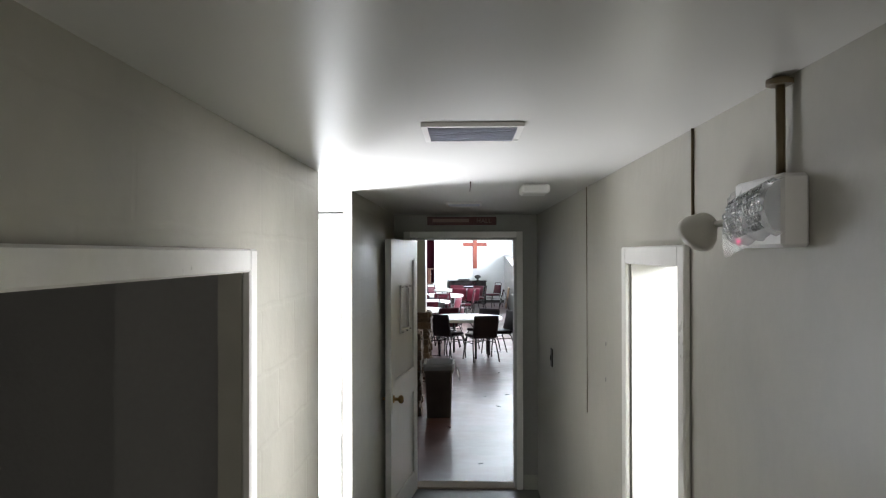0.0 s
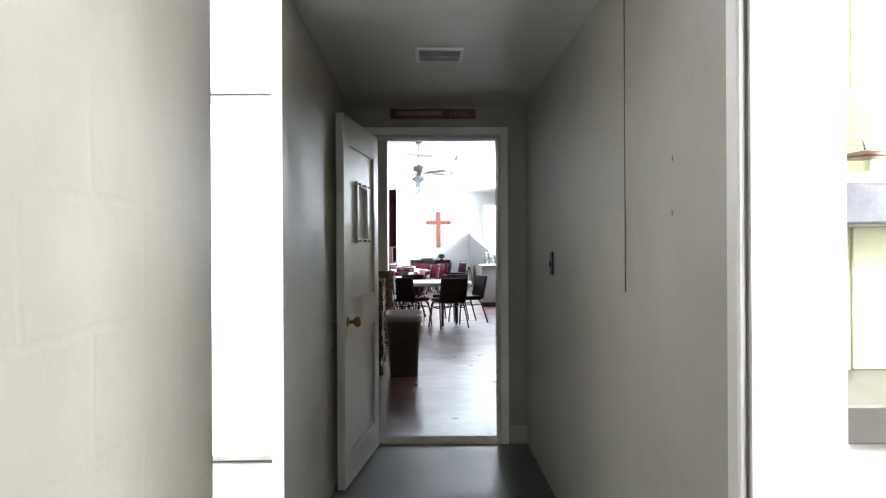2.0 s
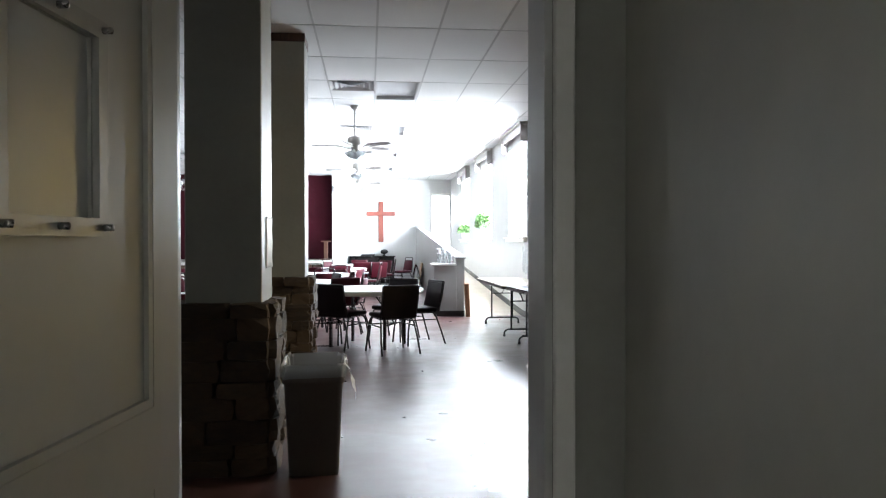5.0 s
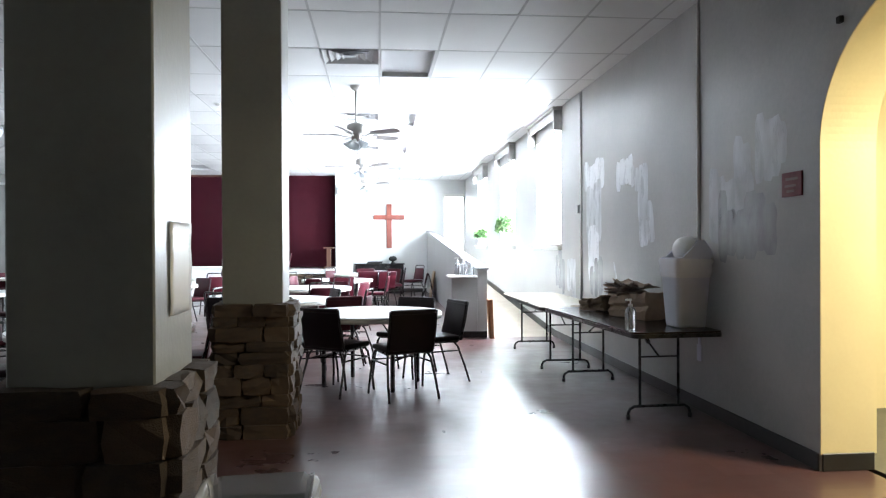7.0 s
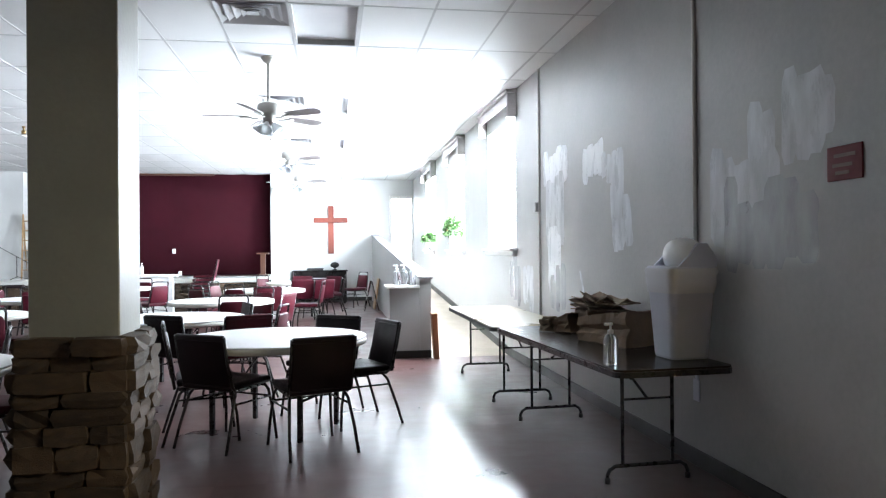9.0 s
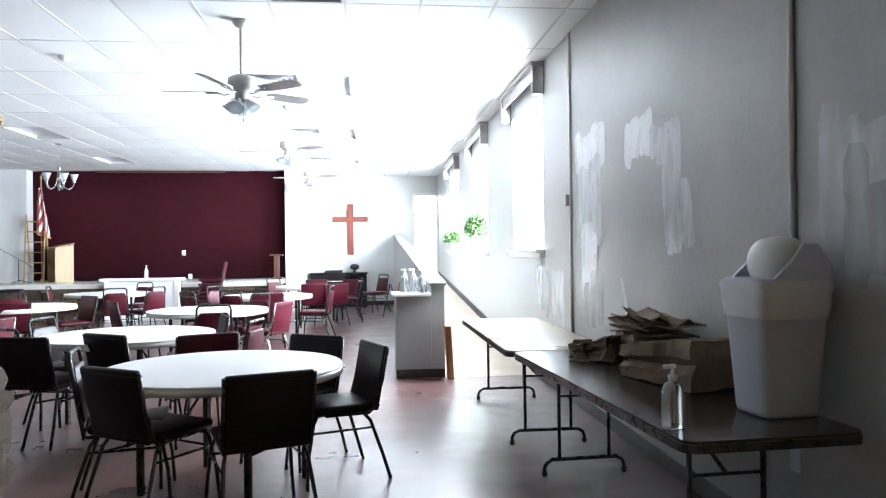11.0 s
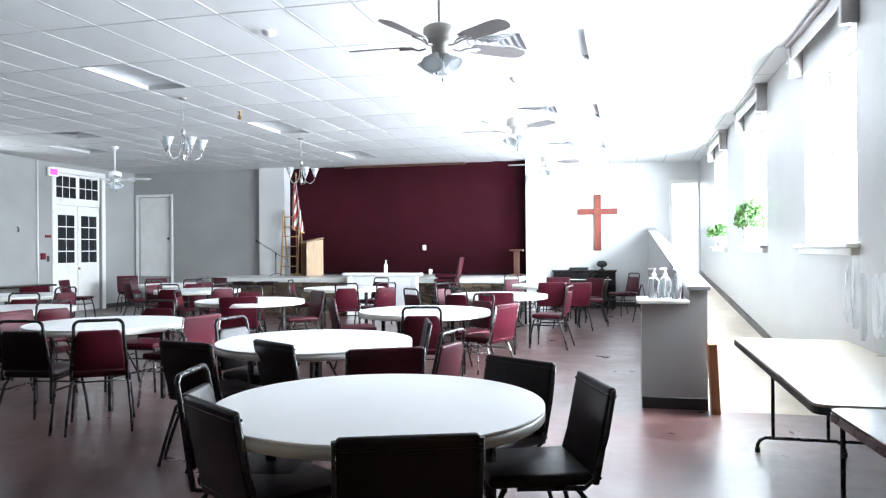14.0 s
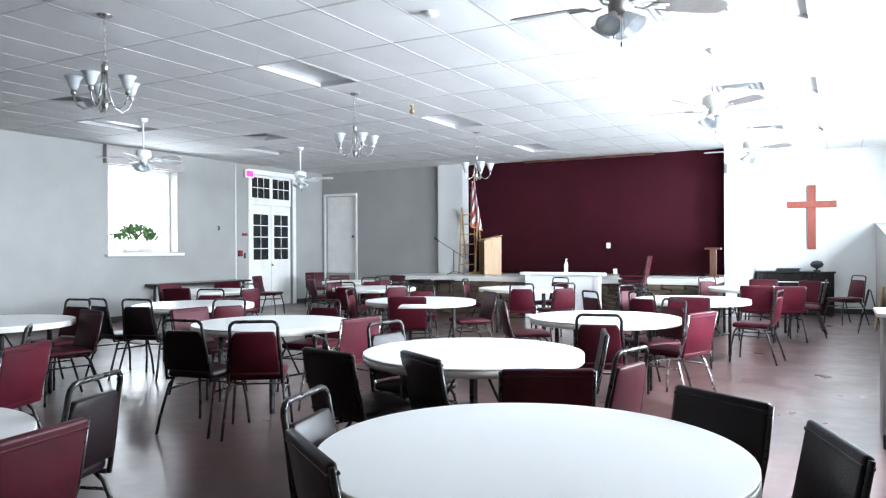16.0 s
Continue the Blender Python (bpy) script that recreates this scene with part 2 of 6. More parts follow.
M["oak"] = surf("light_oak", (0.28, 0.17, 0.08), (0.38, 0.24, 0.12), 4, 0.45, 0.1, 0.1, 40, stretch=(6, 6, 0.5))
M["dark_wood"] = surf("dark_wood", (0.05, 0.022, 0.014), (0.1, 0.045, 0.028), 4, 0.35, 0.1, 0.1, 40, stretch=(6, 6, 0.5))
M["board_wood"] = surf("orange_brown_board", (0.26, 0.11, 0.045), (0.36, 0.17, 0.075), 4, 0.5, 0.1, 0.1, 40, stretch=(6, 6, 0.4))
M["piano_black"] = surf("black_lacquer", (0.012, 0.011, 0.011), (0.022, 0.02, 0.02), 4, 0.15, 0.05, 0.0)
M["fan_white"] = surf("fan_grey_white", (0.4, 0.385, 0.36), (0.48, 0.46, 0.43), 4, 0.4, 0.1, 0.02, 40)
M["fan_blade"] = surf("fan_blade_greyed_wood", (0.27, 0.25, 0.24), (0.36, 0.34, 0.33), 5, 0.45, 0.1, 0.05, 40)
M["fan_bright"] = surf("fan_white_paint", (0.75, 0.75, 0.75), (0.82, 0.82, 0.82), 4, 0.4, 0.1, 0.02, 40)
M["frost"] = clear("frosted_glass", (0.85, 0.88, 0.9), 0.35, 0.6)
M["lens"] = surf("light_diffuser", (0.68, 0.69, 0.71), (0.72, 0.73, 0.75), 3, 0.2, 0.02, 0.0, 90)
M["vent_pale"] = surf("pale_vent_metal", (0.4, 0.4, 0.41), (0.44, 0.44, 0.45), 6, 0.4, 0.05, 0.0)
M["vent_metal"] = surf("vent_metal", (0.4, 0.4, 0.4), (0.5, 0.5, 0.5), 6, 0.4, 0.1, 0.03, 60, metal=0.4)
M["dark"] = surf("dark_void", (0.012, 0.012, 0.012), (0.02, 0.02, 0.02), 4, 0.8, 0.1, 0.0)
M["bin_grey"] = surf("grey_plastic", (0.58, 0.6, 0.69), (0.62, 0.64, 0.73), 4, 0.45, 0.08, 0.06, 60)
M["bin_brown"] = surf("brown_grey_plastic", (0.1, 0.092, 0.085), (0.14, 0.13, 0.12), 4, 0.45, 0.08, 0.06, 60)
M["liner"] = clear("thin_plastic_liner", (0.9, 0.91, 0.95), 0.25, 0.1, 0.88)
M["bag_film"] = clear("clear_bag_film", (0.62, 0.64, 0.67), 0.2, 0.1, 0.5)
M["kraft"] = surf("brown_kraft_paper", (0.155, 0.104, 0.066), (0.23, 0.155, 0.1), 5, 0.75, 0.1, 0.4, 18)
M["wrap"] = clear("clear_wrap", (0.95, 0.96, 0.97), 0.34, 0.7, 0.35)
M["clear_plastic"] = clear("clear_plastic", (0.93, 0.96, 0.98), 0.06, 0.92)
M["white_plastic"] = surf("white_plastic", (0.78, 0.78, 0.78), (0.84, 0.84, 0.84), 5, 0.35, 0.08, 0.02, 60)
M["red_sign"] = matte(surf("dark_red_sign", (0.11, 0.009, 0.014), (0.15, 0.014, 0.02), 5, 0.5, 0.1, 0.04, 50), 0.2)
M["sign_red_dark"] = surf("dark_red_plaque", (0.06, 0.012, 0.012), (0.09, 0.02, 0.02), 5, 0.4, 0.1, 0.05, 50)
M["letter"] = surf("faded_letters", (0.2, 0.12, 0.11), (0.27, 0.17, 0.15), 9, 0.6, 0.1, 0.0)
M["door_paint"] = surf("grey_white_door_paint", (0.46, 0.46, 0.45), (0.51, 0.51, 0.5), 2.5, 0.35, 0.03, 0.0, 25)
M["brass"] = surf("worn_brass", (0.3, 0.2, 0.09), (0.45, 0.31, 0.14), 15, 0.3, 0.1, 0.03, 60, metal=1.0)
M["leaf"] = surf("green_leaves", (0.03, 0.1, 0.02), (0.12, 0.24, 0.06), 9, 0.5, 0.1, 0.05, 60)
M["flower"] = surf("orange_flowers", (0.5, 0.12, 0.03), (0.6, 0.25, 0.06), 9, 0.5, 0.1, 0.05, 60)
M["pot"] = surf("pale_planter", (0.6, 0.6, 0.58), (0.7, 0.7, 0.68), 6, 0.6, 0.1, 0.1, 60)
M["steel"] = surf("stainless_steel", (0.4, 0.4, 0.42), (0.52, 0.52, 0.54), 6, 0.25, 0.08, 0.03, 60, metal=1.0)
M["kitchen_panel"] = surf("pale_yellow_panel", (0.5, 0.5, 0.33), (0.56, 0.56, 0.39), 3, 0.4, 0.1, 0.04, 40)
M["daylight"] = glow("daylit_distance", (0.95, 0.98, 1.0), 6.0)
M["passage_daylight"] = glow("daylit_passage_glass", (0.95, 0.98, 1.0), 2.2)
M["exit_glow"] = glow("lit_exit_letters", (1.0, 0.03, 0.22), 1.4)
M["pane_dark"] = surf("dark_glass_pane", (0.012, 0.013, 0.015), (0.02, 0.021, 0.024), 3, 0.08, 0.03, 0.0)
M["pane"] = clear("window_glass", (0.95, 0.97, 0.97), 0.0, 1.0)
M["flag_red"] = surf("flag_red_cloth", (0.36, 0.02, 0.03), (0.45, 0.035, 0.045), 8, 0.8, 0.1, 0.1, 200)
M["flag_white"] = surf("flag_white_cloth", (0.65, 0.62, 0.6), (0.72, 0.7, 0.68), 8, 0.8, 0.1, 0.1, 200)
M["gold"] = surf("gold_fringe", (0.5, 0.33, 0.07), (0.62, 0.42, 0.11), 20, 0.5, 0.1, 0.1, 90)

# ---- mesh helpers ----


def bx(bm, x0, y0, z0, x1, y1, z1, bev=0.0, seg=1):
    v = [bm.verts.new((x, y, z)) for x in (x0, x1) for y in (y0, y1) for z in (z0, z1)]
    fs = [bm.faces.new([v[i] for i in q]) for q in ((0, 1, 3, 2), (4, 6, 7, 5), (0, 4, 5, 1), (2, 3, 7, 6), (0, 2, 6, 4), (1, 5, 7, 3))]
    if bev:
        es = {e for f in fs for e in f.edges}
        bmesh.ops.bevel(bm, geom=list(es), offset=bev, segments=seg, affect="EDGES", profile=0.5)
    return bm


def obx(bm, m, sx, sy, sz, bev=0.0, seg=1):
    """A box of that size, centred, at the pose m."""
    b2 = bmesh.new()
    bx(b2, -sx / 2, -sy / 2, -sz / 2, sx / 2, sy / 2, sz / 2, bev, seg)
    b2.transform(m)
    me = bpy.data.meshes.new("t")
    b2.to_mesh(me)
    b2.free()
    bm.from_mesh(me)
    bpy.data.meshes.remove(me)
    return bm


def tube(bm, pts, r, n=8, closed=False, taper=None):
    pts = [Vector(p) for p in pts]
    rings, k = [], len(pts)
    up = Vector((0.0123, 0.0311, 1)).normalized()
    side = None
    for i, p in enumerate(pts):
        a = pts[(i - 1) % k] if (closed or i) else p
        b = pts[(i + 1) % k] if (closed or i < k - 1) else p
        t = (b - a).normalized()
        if side is None:
            side = t.cross(up if abs(t.z) < 0.95 else Vector((1, 0, 0))).normalized()
        else:
            side = (side - t * side.dot(t)).normalized()
        nn = t.cross(side)
        rr = r if taper is None else r * taper[i]
        rings.append([bm.verts.new(p + rr * (math.cos(q) * side + math.sin(q) * nn)) for q in (2 * math.pi * j / n for j in range(n))])
    for i in range(k if closed else k - 1):
        a, b = rings[i], rings[(i + 1) % k]
        for j in range(n):
            f = bm.faces.new((a[j], a[(j + 1) % n], b[(j + 1) % n], b[j]))
            f.smooth = True
    if not closed:
        bm.faces.new(rings[0][::-1])
        bm.faces.new(rings[-1])
    return bm


def arc(c, r, a0, a1, n, plane="xz"):
    out = []
    for i in range(n + 1):
        q = radians(a0 + (a1 - a0) * i / n)
        u, v = r * math.cos(q), r * math.sin(q)
        out.append((c[0] + u, c[1], c[2] + v) if plane == "xz" else (c[0], c[1] + u, c[2] + v) if plane == "yz" else (c[0] + u, c[1] + v, c[2]))
    return out


def lathe(bm, prof, n=20, c=(0, 0, 0), smooth=True, wave=0.0, waves=6):
    rings = []
    for r, z in prof:
        ring = []
        for j in range(n):
            q = 2 * math.pi * j / n
            rr = max(r, 1e-4) * (1 + wave * math.sin(waves * q))
            ring.append(bm.verts.new((c[0] + rr * math.cos(q), c[1] + rr * math.sin(q), c[2] + z)))
        rings.append(ring)
    for a, b in zip(rings, rings[1:]):
        for j in range(n):
            f = bm.faces.new((a[j], a[(j + 1) % n], b[(j + 1) % n], b[j]))
            f.smooth = smooth
    if prof[0][0] > 1e-3:
        bm.faces.new(rings[0][::-1])
    if prof[-1][0] > 1e-3:
        bm.faces.new(rings[-1])
    return bm


def prism(bm, pts, lo, hi, axis="z"):
    """An outline in the plane across the axis, drawn out from lo to hi."""
    def at(p, h):
        return (p[0], p[1], h) if axis == "z" else (h, p[0], p[1]) if axis == "x" else (p[0], h, p[1])
    a, b = [bm.verts.new(at(p, lo)) for p in pts], [bm.verts.new(at(p, hi)) for p in pts]
    n = len(pts)
    bm.faces.new(a)
    bm.faces.new(b[::-1])
    for i in range(n):
        bm.faces.new((a[i], b[i], b[(i + 1) % n], a[(i + 1) % n]))
    return bm


def pad(bm, w, d, h, m, bev=0.03, seg=3, crown=0.0):
    """A rounded cushion."""
    b2 = bmesh.new()
    bx(b2, -w / 2, -d / 2, -h / 2, w / 2, d / 2, h / 2, bev, seg)
    for f in b2.faces:
        f.smooth = True
    b2.transform(m)
    me = bpy.data.meshes.new("t")
    b2.to_mesh(me)
    b2.free()
    bm.from_mesh(me)
    bpy.data.meshes.remove(me)
    return bm


def mesh(name, bm, material):
    bmesh.ops.recalc_face_normals(bm, faces=bm.faces[:])
    me = bpy.data.meshes.new(name)
    bm.to_mesh(me)
    bm.free()
    me.materials.append(M[material])
    return me


def part(name, bm, material, parent, label=""):
    ob = new(name, mesh(name, bm, material))
    ob.parent = parent
    if label:
        ob["label"] = label
    return ob


def solid(name, bm, material, label, category, kind="", group=""):
    return tagged(new(name, mesh(name, bm, material)), label, category, group, kind)


def thing(name, label, category, group="", kind="", at=None):
    ob = tagged(new(name), label, category, group, kind)
    ob.empty_display_size = 0.1
    if at is not None:
        ob.matrix_world = at
    return ob


def B():
    return bmesh.new()


def holed(bm, fixed, lo, hi, a0, a1, z0, z1, holes, axis):
    """A wall with its plane along axis 'x' or 'y' (the axis that it runs along), thickness lo to hi, with holes (a, b, za, zb)."""
    def put(a, b, za, zb):
        if b - a < 1e-4 or zb - za < 1e-4:
            return
        if axis == "y":
            bx(bm, lo, a, za, hi, b, zb)
        else:
            bx(bm, a, lo, za, b, hi, zb)
    cur = a0
    for a, b, za, zb in sorted(holes):
        put(cur, a, z0, z1)
        put(a, b, z0, za)
        put(a, b, zb, z1)
        cur = b
    put(cur, a1, z0, z1)
    return bm

# ---- the large structure ----
CEIL = 3.47
XE, XW, YS, YN = 3.05, -11.3, 7.1, 29.9
YB = 28.5
SILL, HEAD = 1.42, 3.13

b = B()
bx(b, XW - 0.3, YS, -0.2, XE + 0.3, YN + 0.3, 0)
solid("floor", b, "hall_floor", "worn glossy red-brown vinyl hall floor", "floor", "structure")
b = B()
bx(b, -3.2, -1.5, -0.2, 0.885, YS - 0.17, -0.002)
solid("floor_corridor", b, "corridor_floor", "dark grey-green painted corridor floor", "floor", "structure")
b = B()
bx(b, 0.885, 0.5, -0.2, 4.2, YS - 0.17, 0.0)
solid("floor_kitchen", b, "corridor_floor", "grey kitchen floor", "floor", "structure")
b = B()
bx(b, -0.19, YS - 0.17, -0.2, 0.69, YS, 0.012, 0.004)
solid("threshold", b, "ramp", "worn pale door threshold strip", "threshold", "structure")

# east wall with three windows and an arched opening
b = B()
holed(b, None, XE, XE + 0.36, 11.61, YN + 0.3, 0, CEIL + 0.35, [(ya, yb, SILL, HEAD) for ya, yb in WINDOWS], "y")
A0, A1, AS, AT = 9.6, 11.61, 2.0, 2.85
holed(b, None, XE, XE + 0.36, YS, A0, 0, CEIL + 0.35, [], "y")
pts = [(A0, CEIL + 0.35)] + [((A0 + A1) / 2 - (A1 - A0) / 2 * math.cos(math.pi * i / 60), AS + (AT - AS) * math.sin(math.pi * i / 60)) for i in range(61)] + [(A1, CEIL + 0.35)]
for p, q in zip(pts[1:-1], pts[2:-1]):
    prism(b, [p, q, (q[0], CEIL + 0.35), (p[0], CEIL + 0.35)], XE, XE + 0.36, "x")
east = solid("wall_east", b, "grey_wall", "grey painted wall with pale patches of filler", "wall", "structure")
# brushed filler: overlapping upright strokes with ragged ends, by the place of the patch (y, z) and the cover
rf = random.Random(5)
layer = 0


def strokes(ya, yb, za, zb, n, mat, wide=0.13, ragged=0.1, lean=0.0):
    global layer
    for k in range(n):
        layer += 1
        u = (k + 0.5) / n
        yc = ya + (yb - ya) * u + rf.uniform(-0.02, 0.02)
        lo, hi = za + rf.uniform(-ragged, ragged), zb + rf.uniform(-ragged, ragged)
        w = wide * rf.uniform(0.75, 1.2)
        m, left, right = 9, [], []
        for q in range(m):
            v = q / (m - 1)
            z = lo + (hi - lo) * v
            o = lean * (v - 0.5) + rf.uniform(-0.008, 0.008)
            t = 0.6 if q in (0, m - 1) else 1.0
            left.append((yc + o - w / 2 * t, z + rf.uniform(-0.012, 0.012)))
            right.append((yc + o + w / 2 * t, z + rf.uniform(-0.012, 0.012)))
        bb = B()
        rows = [[bb.verts.new((XE - 0.0015 - 0.0001 * layer, *p)) for p in pair] for pair in zip(left, right)]
        for a, c in zip(rows, rows[1:]):
            bb.faces.new((a[0], a[1], c[1], c[0]))
        part("filler_stroke", bb, mat, east)


strokes(15.92, 16.68, 2.08, 2.45, 5, "filler_thick", 0.2, 0.04)
strokes(16.02, 16.6, 1.5, 2.15, 4, "filler_mid", 0.19, 0.08)
strokes(16.1, 16.52, 1.05, 1.62, 3, "filler_thick", 0.17, 0.09)
strokes(15.95, 16.5, 0.8, 1.2, 3, "filler_thin", 0.2, 0.08)
strokes(14.9, 15.42, 2.05, 2.37, 4, "filler_thick", 0.17, 0.035)
strokes(14.72, 14.95, 2.0, 2.25, 2, "filler_mid", 0.14, 0.04)
strokes(14.5, 14.72, 1.85, 2.22, 2, "filler_mid", 0.14, 0.05)
strokes(14.35, 14.75, 1.45, 1.92, 3, "filler_mid", 0.16, 0.1, 0.08)
strokes(15.4, 15.5, 0.95, 1.2, 1, "filler_mid", 0.05, 0.02, 0.12)
strokes(12.42, 13.08, 1.5, 1.98, 6, "filler_soft", 0.18, 0.09)
strokes(12.46, 12.66, 1.75, 2.2, 2, "filler_soft", 0.13, 0.05)
strokes(11.98, 12.34, 1.9, 2.28, 4, "filler_soft", 0.14, 0.06)
strokes(12.1, 12.95, 1.3, 1.75, 6, "filler_thin", 0.19, 0.1)
strokes(17.15, 17.6, 0.7, 1.25, 3, "filler_mid", 0.18, 0.1)
strokes(17.75, 18.3, 0.75, 1.3, 3, "filler_thin", 0.22, 0.1)
# yellow lining of the arch
b = B()
line = [(A1, 0.1)] + [(p[0], p[1]) for p in pts[-2:0:-1]] + [(A0, 0.1)]
for p, q in zip(line, line[1:]):
    c = Vector(((A0 + A1) / 2, 1.4))
    ip, iq = [tuple(Vector(w) + (c - Vector(w)).normalized() * 0.008) for w in (p, q)]
    prism(b, [p, q, iq, ip], XE + 0.002, XE + 0.368, "x")
part("arch_lining", b, "yellow", east, "warm yellow painted arch reveal")
b = B()
holed(b, None, XE + 2.6, XE + 2.75, YS, 13.2, 0, CEIL, [], "y")
holed(b, None, 13.2, 13.35, XE + 0.36, XE + 2.75, 0, CEIL, [], "x")
holed(b, None, YS - 0.15, YS, XE + 0.36, XE + 2.75, 0, CEIL, [], "x")
bx(b, XE + 0.36, YS, CEIL, XE + 2.75, 13.2, CEIL + 0.1)
solid("wall_side_room", b, "yellow", "yellow painted walls of the side room", "wall", "structure")
b = B()
bx(b, XE + 0.36, YS, -0.2, XE + 2.6, 13.2, -0.001)
solid("floor_side_room", b, "corridor_floor", "grey-green side room floor", "floor", "structure")
b = B()
bx(b, XE + 2.57, YS, 0, XE + 2.599, 13.2, 0.14, 0.005)
solid("baseboard_side_room", b, "white_trim", "white painted baseboard", "baseboard", "structure")

# west wall with a window and a glazed double door
b = B()
holed(b, None, XW - 0.36, XW, YS, YB + 0.3, 0, CEIL + 0.35, [(21.82, 23.5, 1.36, 3.08), (25.74, 27.24, 0, 3.24)], "y")
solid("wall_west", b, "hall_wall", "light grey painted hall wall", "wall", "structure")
# north side: back wall beside the stage, stage recess and wall with the cross
SL, SR = -6.87, -0.87
b = B()
holed(b, None, YB, YB + 0.3, XW, -7.55, 0, CEIL + 0.35, [(-11.18, -10.2, 0.76, 2.84)], "x")
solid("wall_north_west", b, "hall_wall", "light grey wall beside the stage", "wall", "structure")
b = B()
bx(b, -7.55, YB - 0.2, 0, SL, 31.2, CEIL + 0.35)
bx(b, SR, YB - 0.2, 0, -0.42, 31.2, CEIL + 0.35)
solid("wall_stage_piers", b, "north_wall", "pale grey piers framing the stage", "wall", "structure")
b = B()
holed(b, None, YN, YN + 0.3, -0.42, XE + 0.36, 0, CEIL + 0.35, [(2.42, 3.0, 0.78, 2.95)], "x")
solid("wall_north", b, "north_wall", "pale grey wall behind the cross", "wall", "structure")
b = B()
bx(b, -8.0, 31.2, 0, 0.2, 31.4, 4.4)
bx(b, SL - 0.1, YB - 0.2, CEIL + 0.36, SR + 0.1, 31.3, 4.4)
solid("wall_stage_back", b, "hall_wall", "plain wall behind the stage curtain", "wall", "structure")
b = B()
bx(b, 2.2, YN + 1.2, 0.6, 3.3, YN + 1.3, 3.3)
bx(b, 2.2, YN + 0.3, 0.6, 2.3, YN + 1.2, 3.3)
bx(b, 3.2, YN + 0.3, 0.6, 3.3, YN + 1.2, 3.3)
bx(b, 2.2, YN + 0.3, 3.2, 3.3, YN + 1.3, 3.3)
bx(b, 2.2, YN + 0.3, 0.6, 3.3, YN + 1.3, 0.78)
solid("wall_lobby", b, "north_wall", "white lobby walls behind the ramp door", "wall", "structure")
# south wall with the corridor door
b = B()
holed(b, None, YS - 0.17, YS, XW, XE + 0.36, 0, CEIL + 0.35, [(-0.19, 0.69, 0, 2.07)], "x")
solid("wall_south", b, "pier_paint", "drab grey painted wall round the corridor door", "wall", "structure")

# corridor shell
CC = 2.262
b = B()
holed(b, None, -0.38, -0.318, -1.5, YS - 0.17, 0, CC, [(0.9, 2.8, 0, 1.888), (3.8, 4.76, 0, CC)], "y")
prism(b, [(-0.318, 4.66), (-0.318, 4.76), (-0.38, 4.76)], 0, CC)
solid("wall_corridor_west", b, "corridor_block", "rough drab beige corridor wall", "wall", "structure")
b = B()
holed(b, None, 0.862, 1.03, -1.5, YS - 0.17, 0, CC, [(2.93, 3.575, 0, 1.898)], "y")
solid("wall_corridor_east", b, "corridor_wall", "rough drab beige corridor wall", "wall", "structure")
b = B()
bx(b, -0.38, -1.65, 0, 1.03, -1.5, CC)
solid("wall_corridor_south", b, "corridor_wall", "drab beige end wall of the corridor", "wall", "structure")
b = B()
bx(b, -0.38, -1.65, CC, 1.03, YS - 0.17, CC + 0.12)
solid("ceiling_corridor", b, "corridor_ceiling", "low glossy cream painted corridor ceiling", "ceiling", "structure")
# bright side passage
b = B()
bx(b, -2.75, 3.66, 0, -0.38, 3.8, CC)
bx(b, -2.9, 3.66, 0, -2.75, 6.75, CC)
bx(b, -2.75, 6.6, 0, -0.38, 6.75, CC)
bx(b, -2.9, 3.66, CC, -0.38, 6.75, CC + 0.12)
solid("wall_side_passage", b, "corridor_ceiling", "cream walls of a sunlit side passage", "wall", "structure")
# daylight glare put into the colour: a pale slab over the dark floor
b = B()
bx(b, -2.75, 3.8, -0.002, -0.38, 6.6, 0.004)
solid("floor_side_passage", b, "corridor_ceiling", "pale slab giving the side passage floor its daylight glare", "floor", "structure")
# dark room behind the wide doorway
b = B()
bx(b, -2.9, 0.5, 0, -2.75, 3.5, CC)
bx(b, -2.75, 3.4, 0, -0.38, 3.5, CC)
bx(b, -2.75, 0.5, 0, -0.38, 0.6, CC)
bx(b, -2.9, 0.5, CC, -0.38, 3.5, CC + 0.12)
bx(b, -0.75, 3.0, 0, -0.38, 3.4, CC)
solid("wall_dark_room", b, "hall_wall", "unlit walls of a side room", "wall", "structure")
# kitchen shell
b = B()
bx(b, 1.03, 4.45, 0, 4.0, 4.6, 2.5)
bx(b, 4.0, 0.5, 0, 4.15, 4.6, 2.5)
bx(b, 1.03, 0.5, 0, 4.0, 0.6, 2.5)
bx(b, 1.03, 0.5, 2.5, 4.15, 4.6, 2.6)
kit = solid("wall_kitchen", b, "kitchen_panel", "pale yellow panelled kitchen walls", "wall", "structure")
for i in range(7):
    b = B()
    bx(b, 1.2 + i * 0.2, 4.438, 0.9, 1.39 + i * 0.2, 4.449, 2.4, 0.003)
    part("panel", b, "kitchen_panel", kit)


def casing(name, axis, at, out, a0, a1, z0, z1, w, t, material, label):
    """Trim round an opening: two uprights and a head, proud of the wall by t in the direction out."""
    o = thing(name, label, "door trim", kind="structure")
    lo, hi = sorted((at + out * 0.001, at + out * t))
    for nm, (p, q, za, zb) in (("upright", (a0 - w, a0, z0, z1 + w)), ("upright", (a1, a1 + w, z0, z1 + w)), ("head", (a0, a1, z1, z1 + w))):
        bb = B()
        if axis == "y":
            bx(bb, lo, p, za, hi, q, zb, 0.005)
        else:
            bx(bb, p, lo, za, q, hi, zb, 0.005)
        part(nm, bb, material, o)
    return o


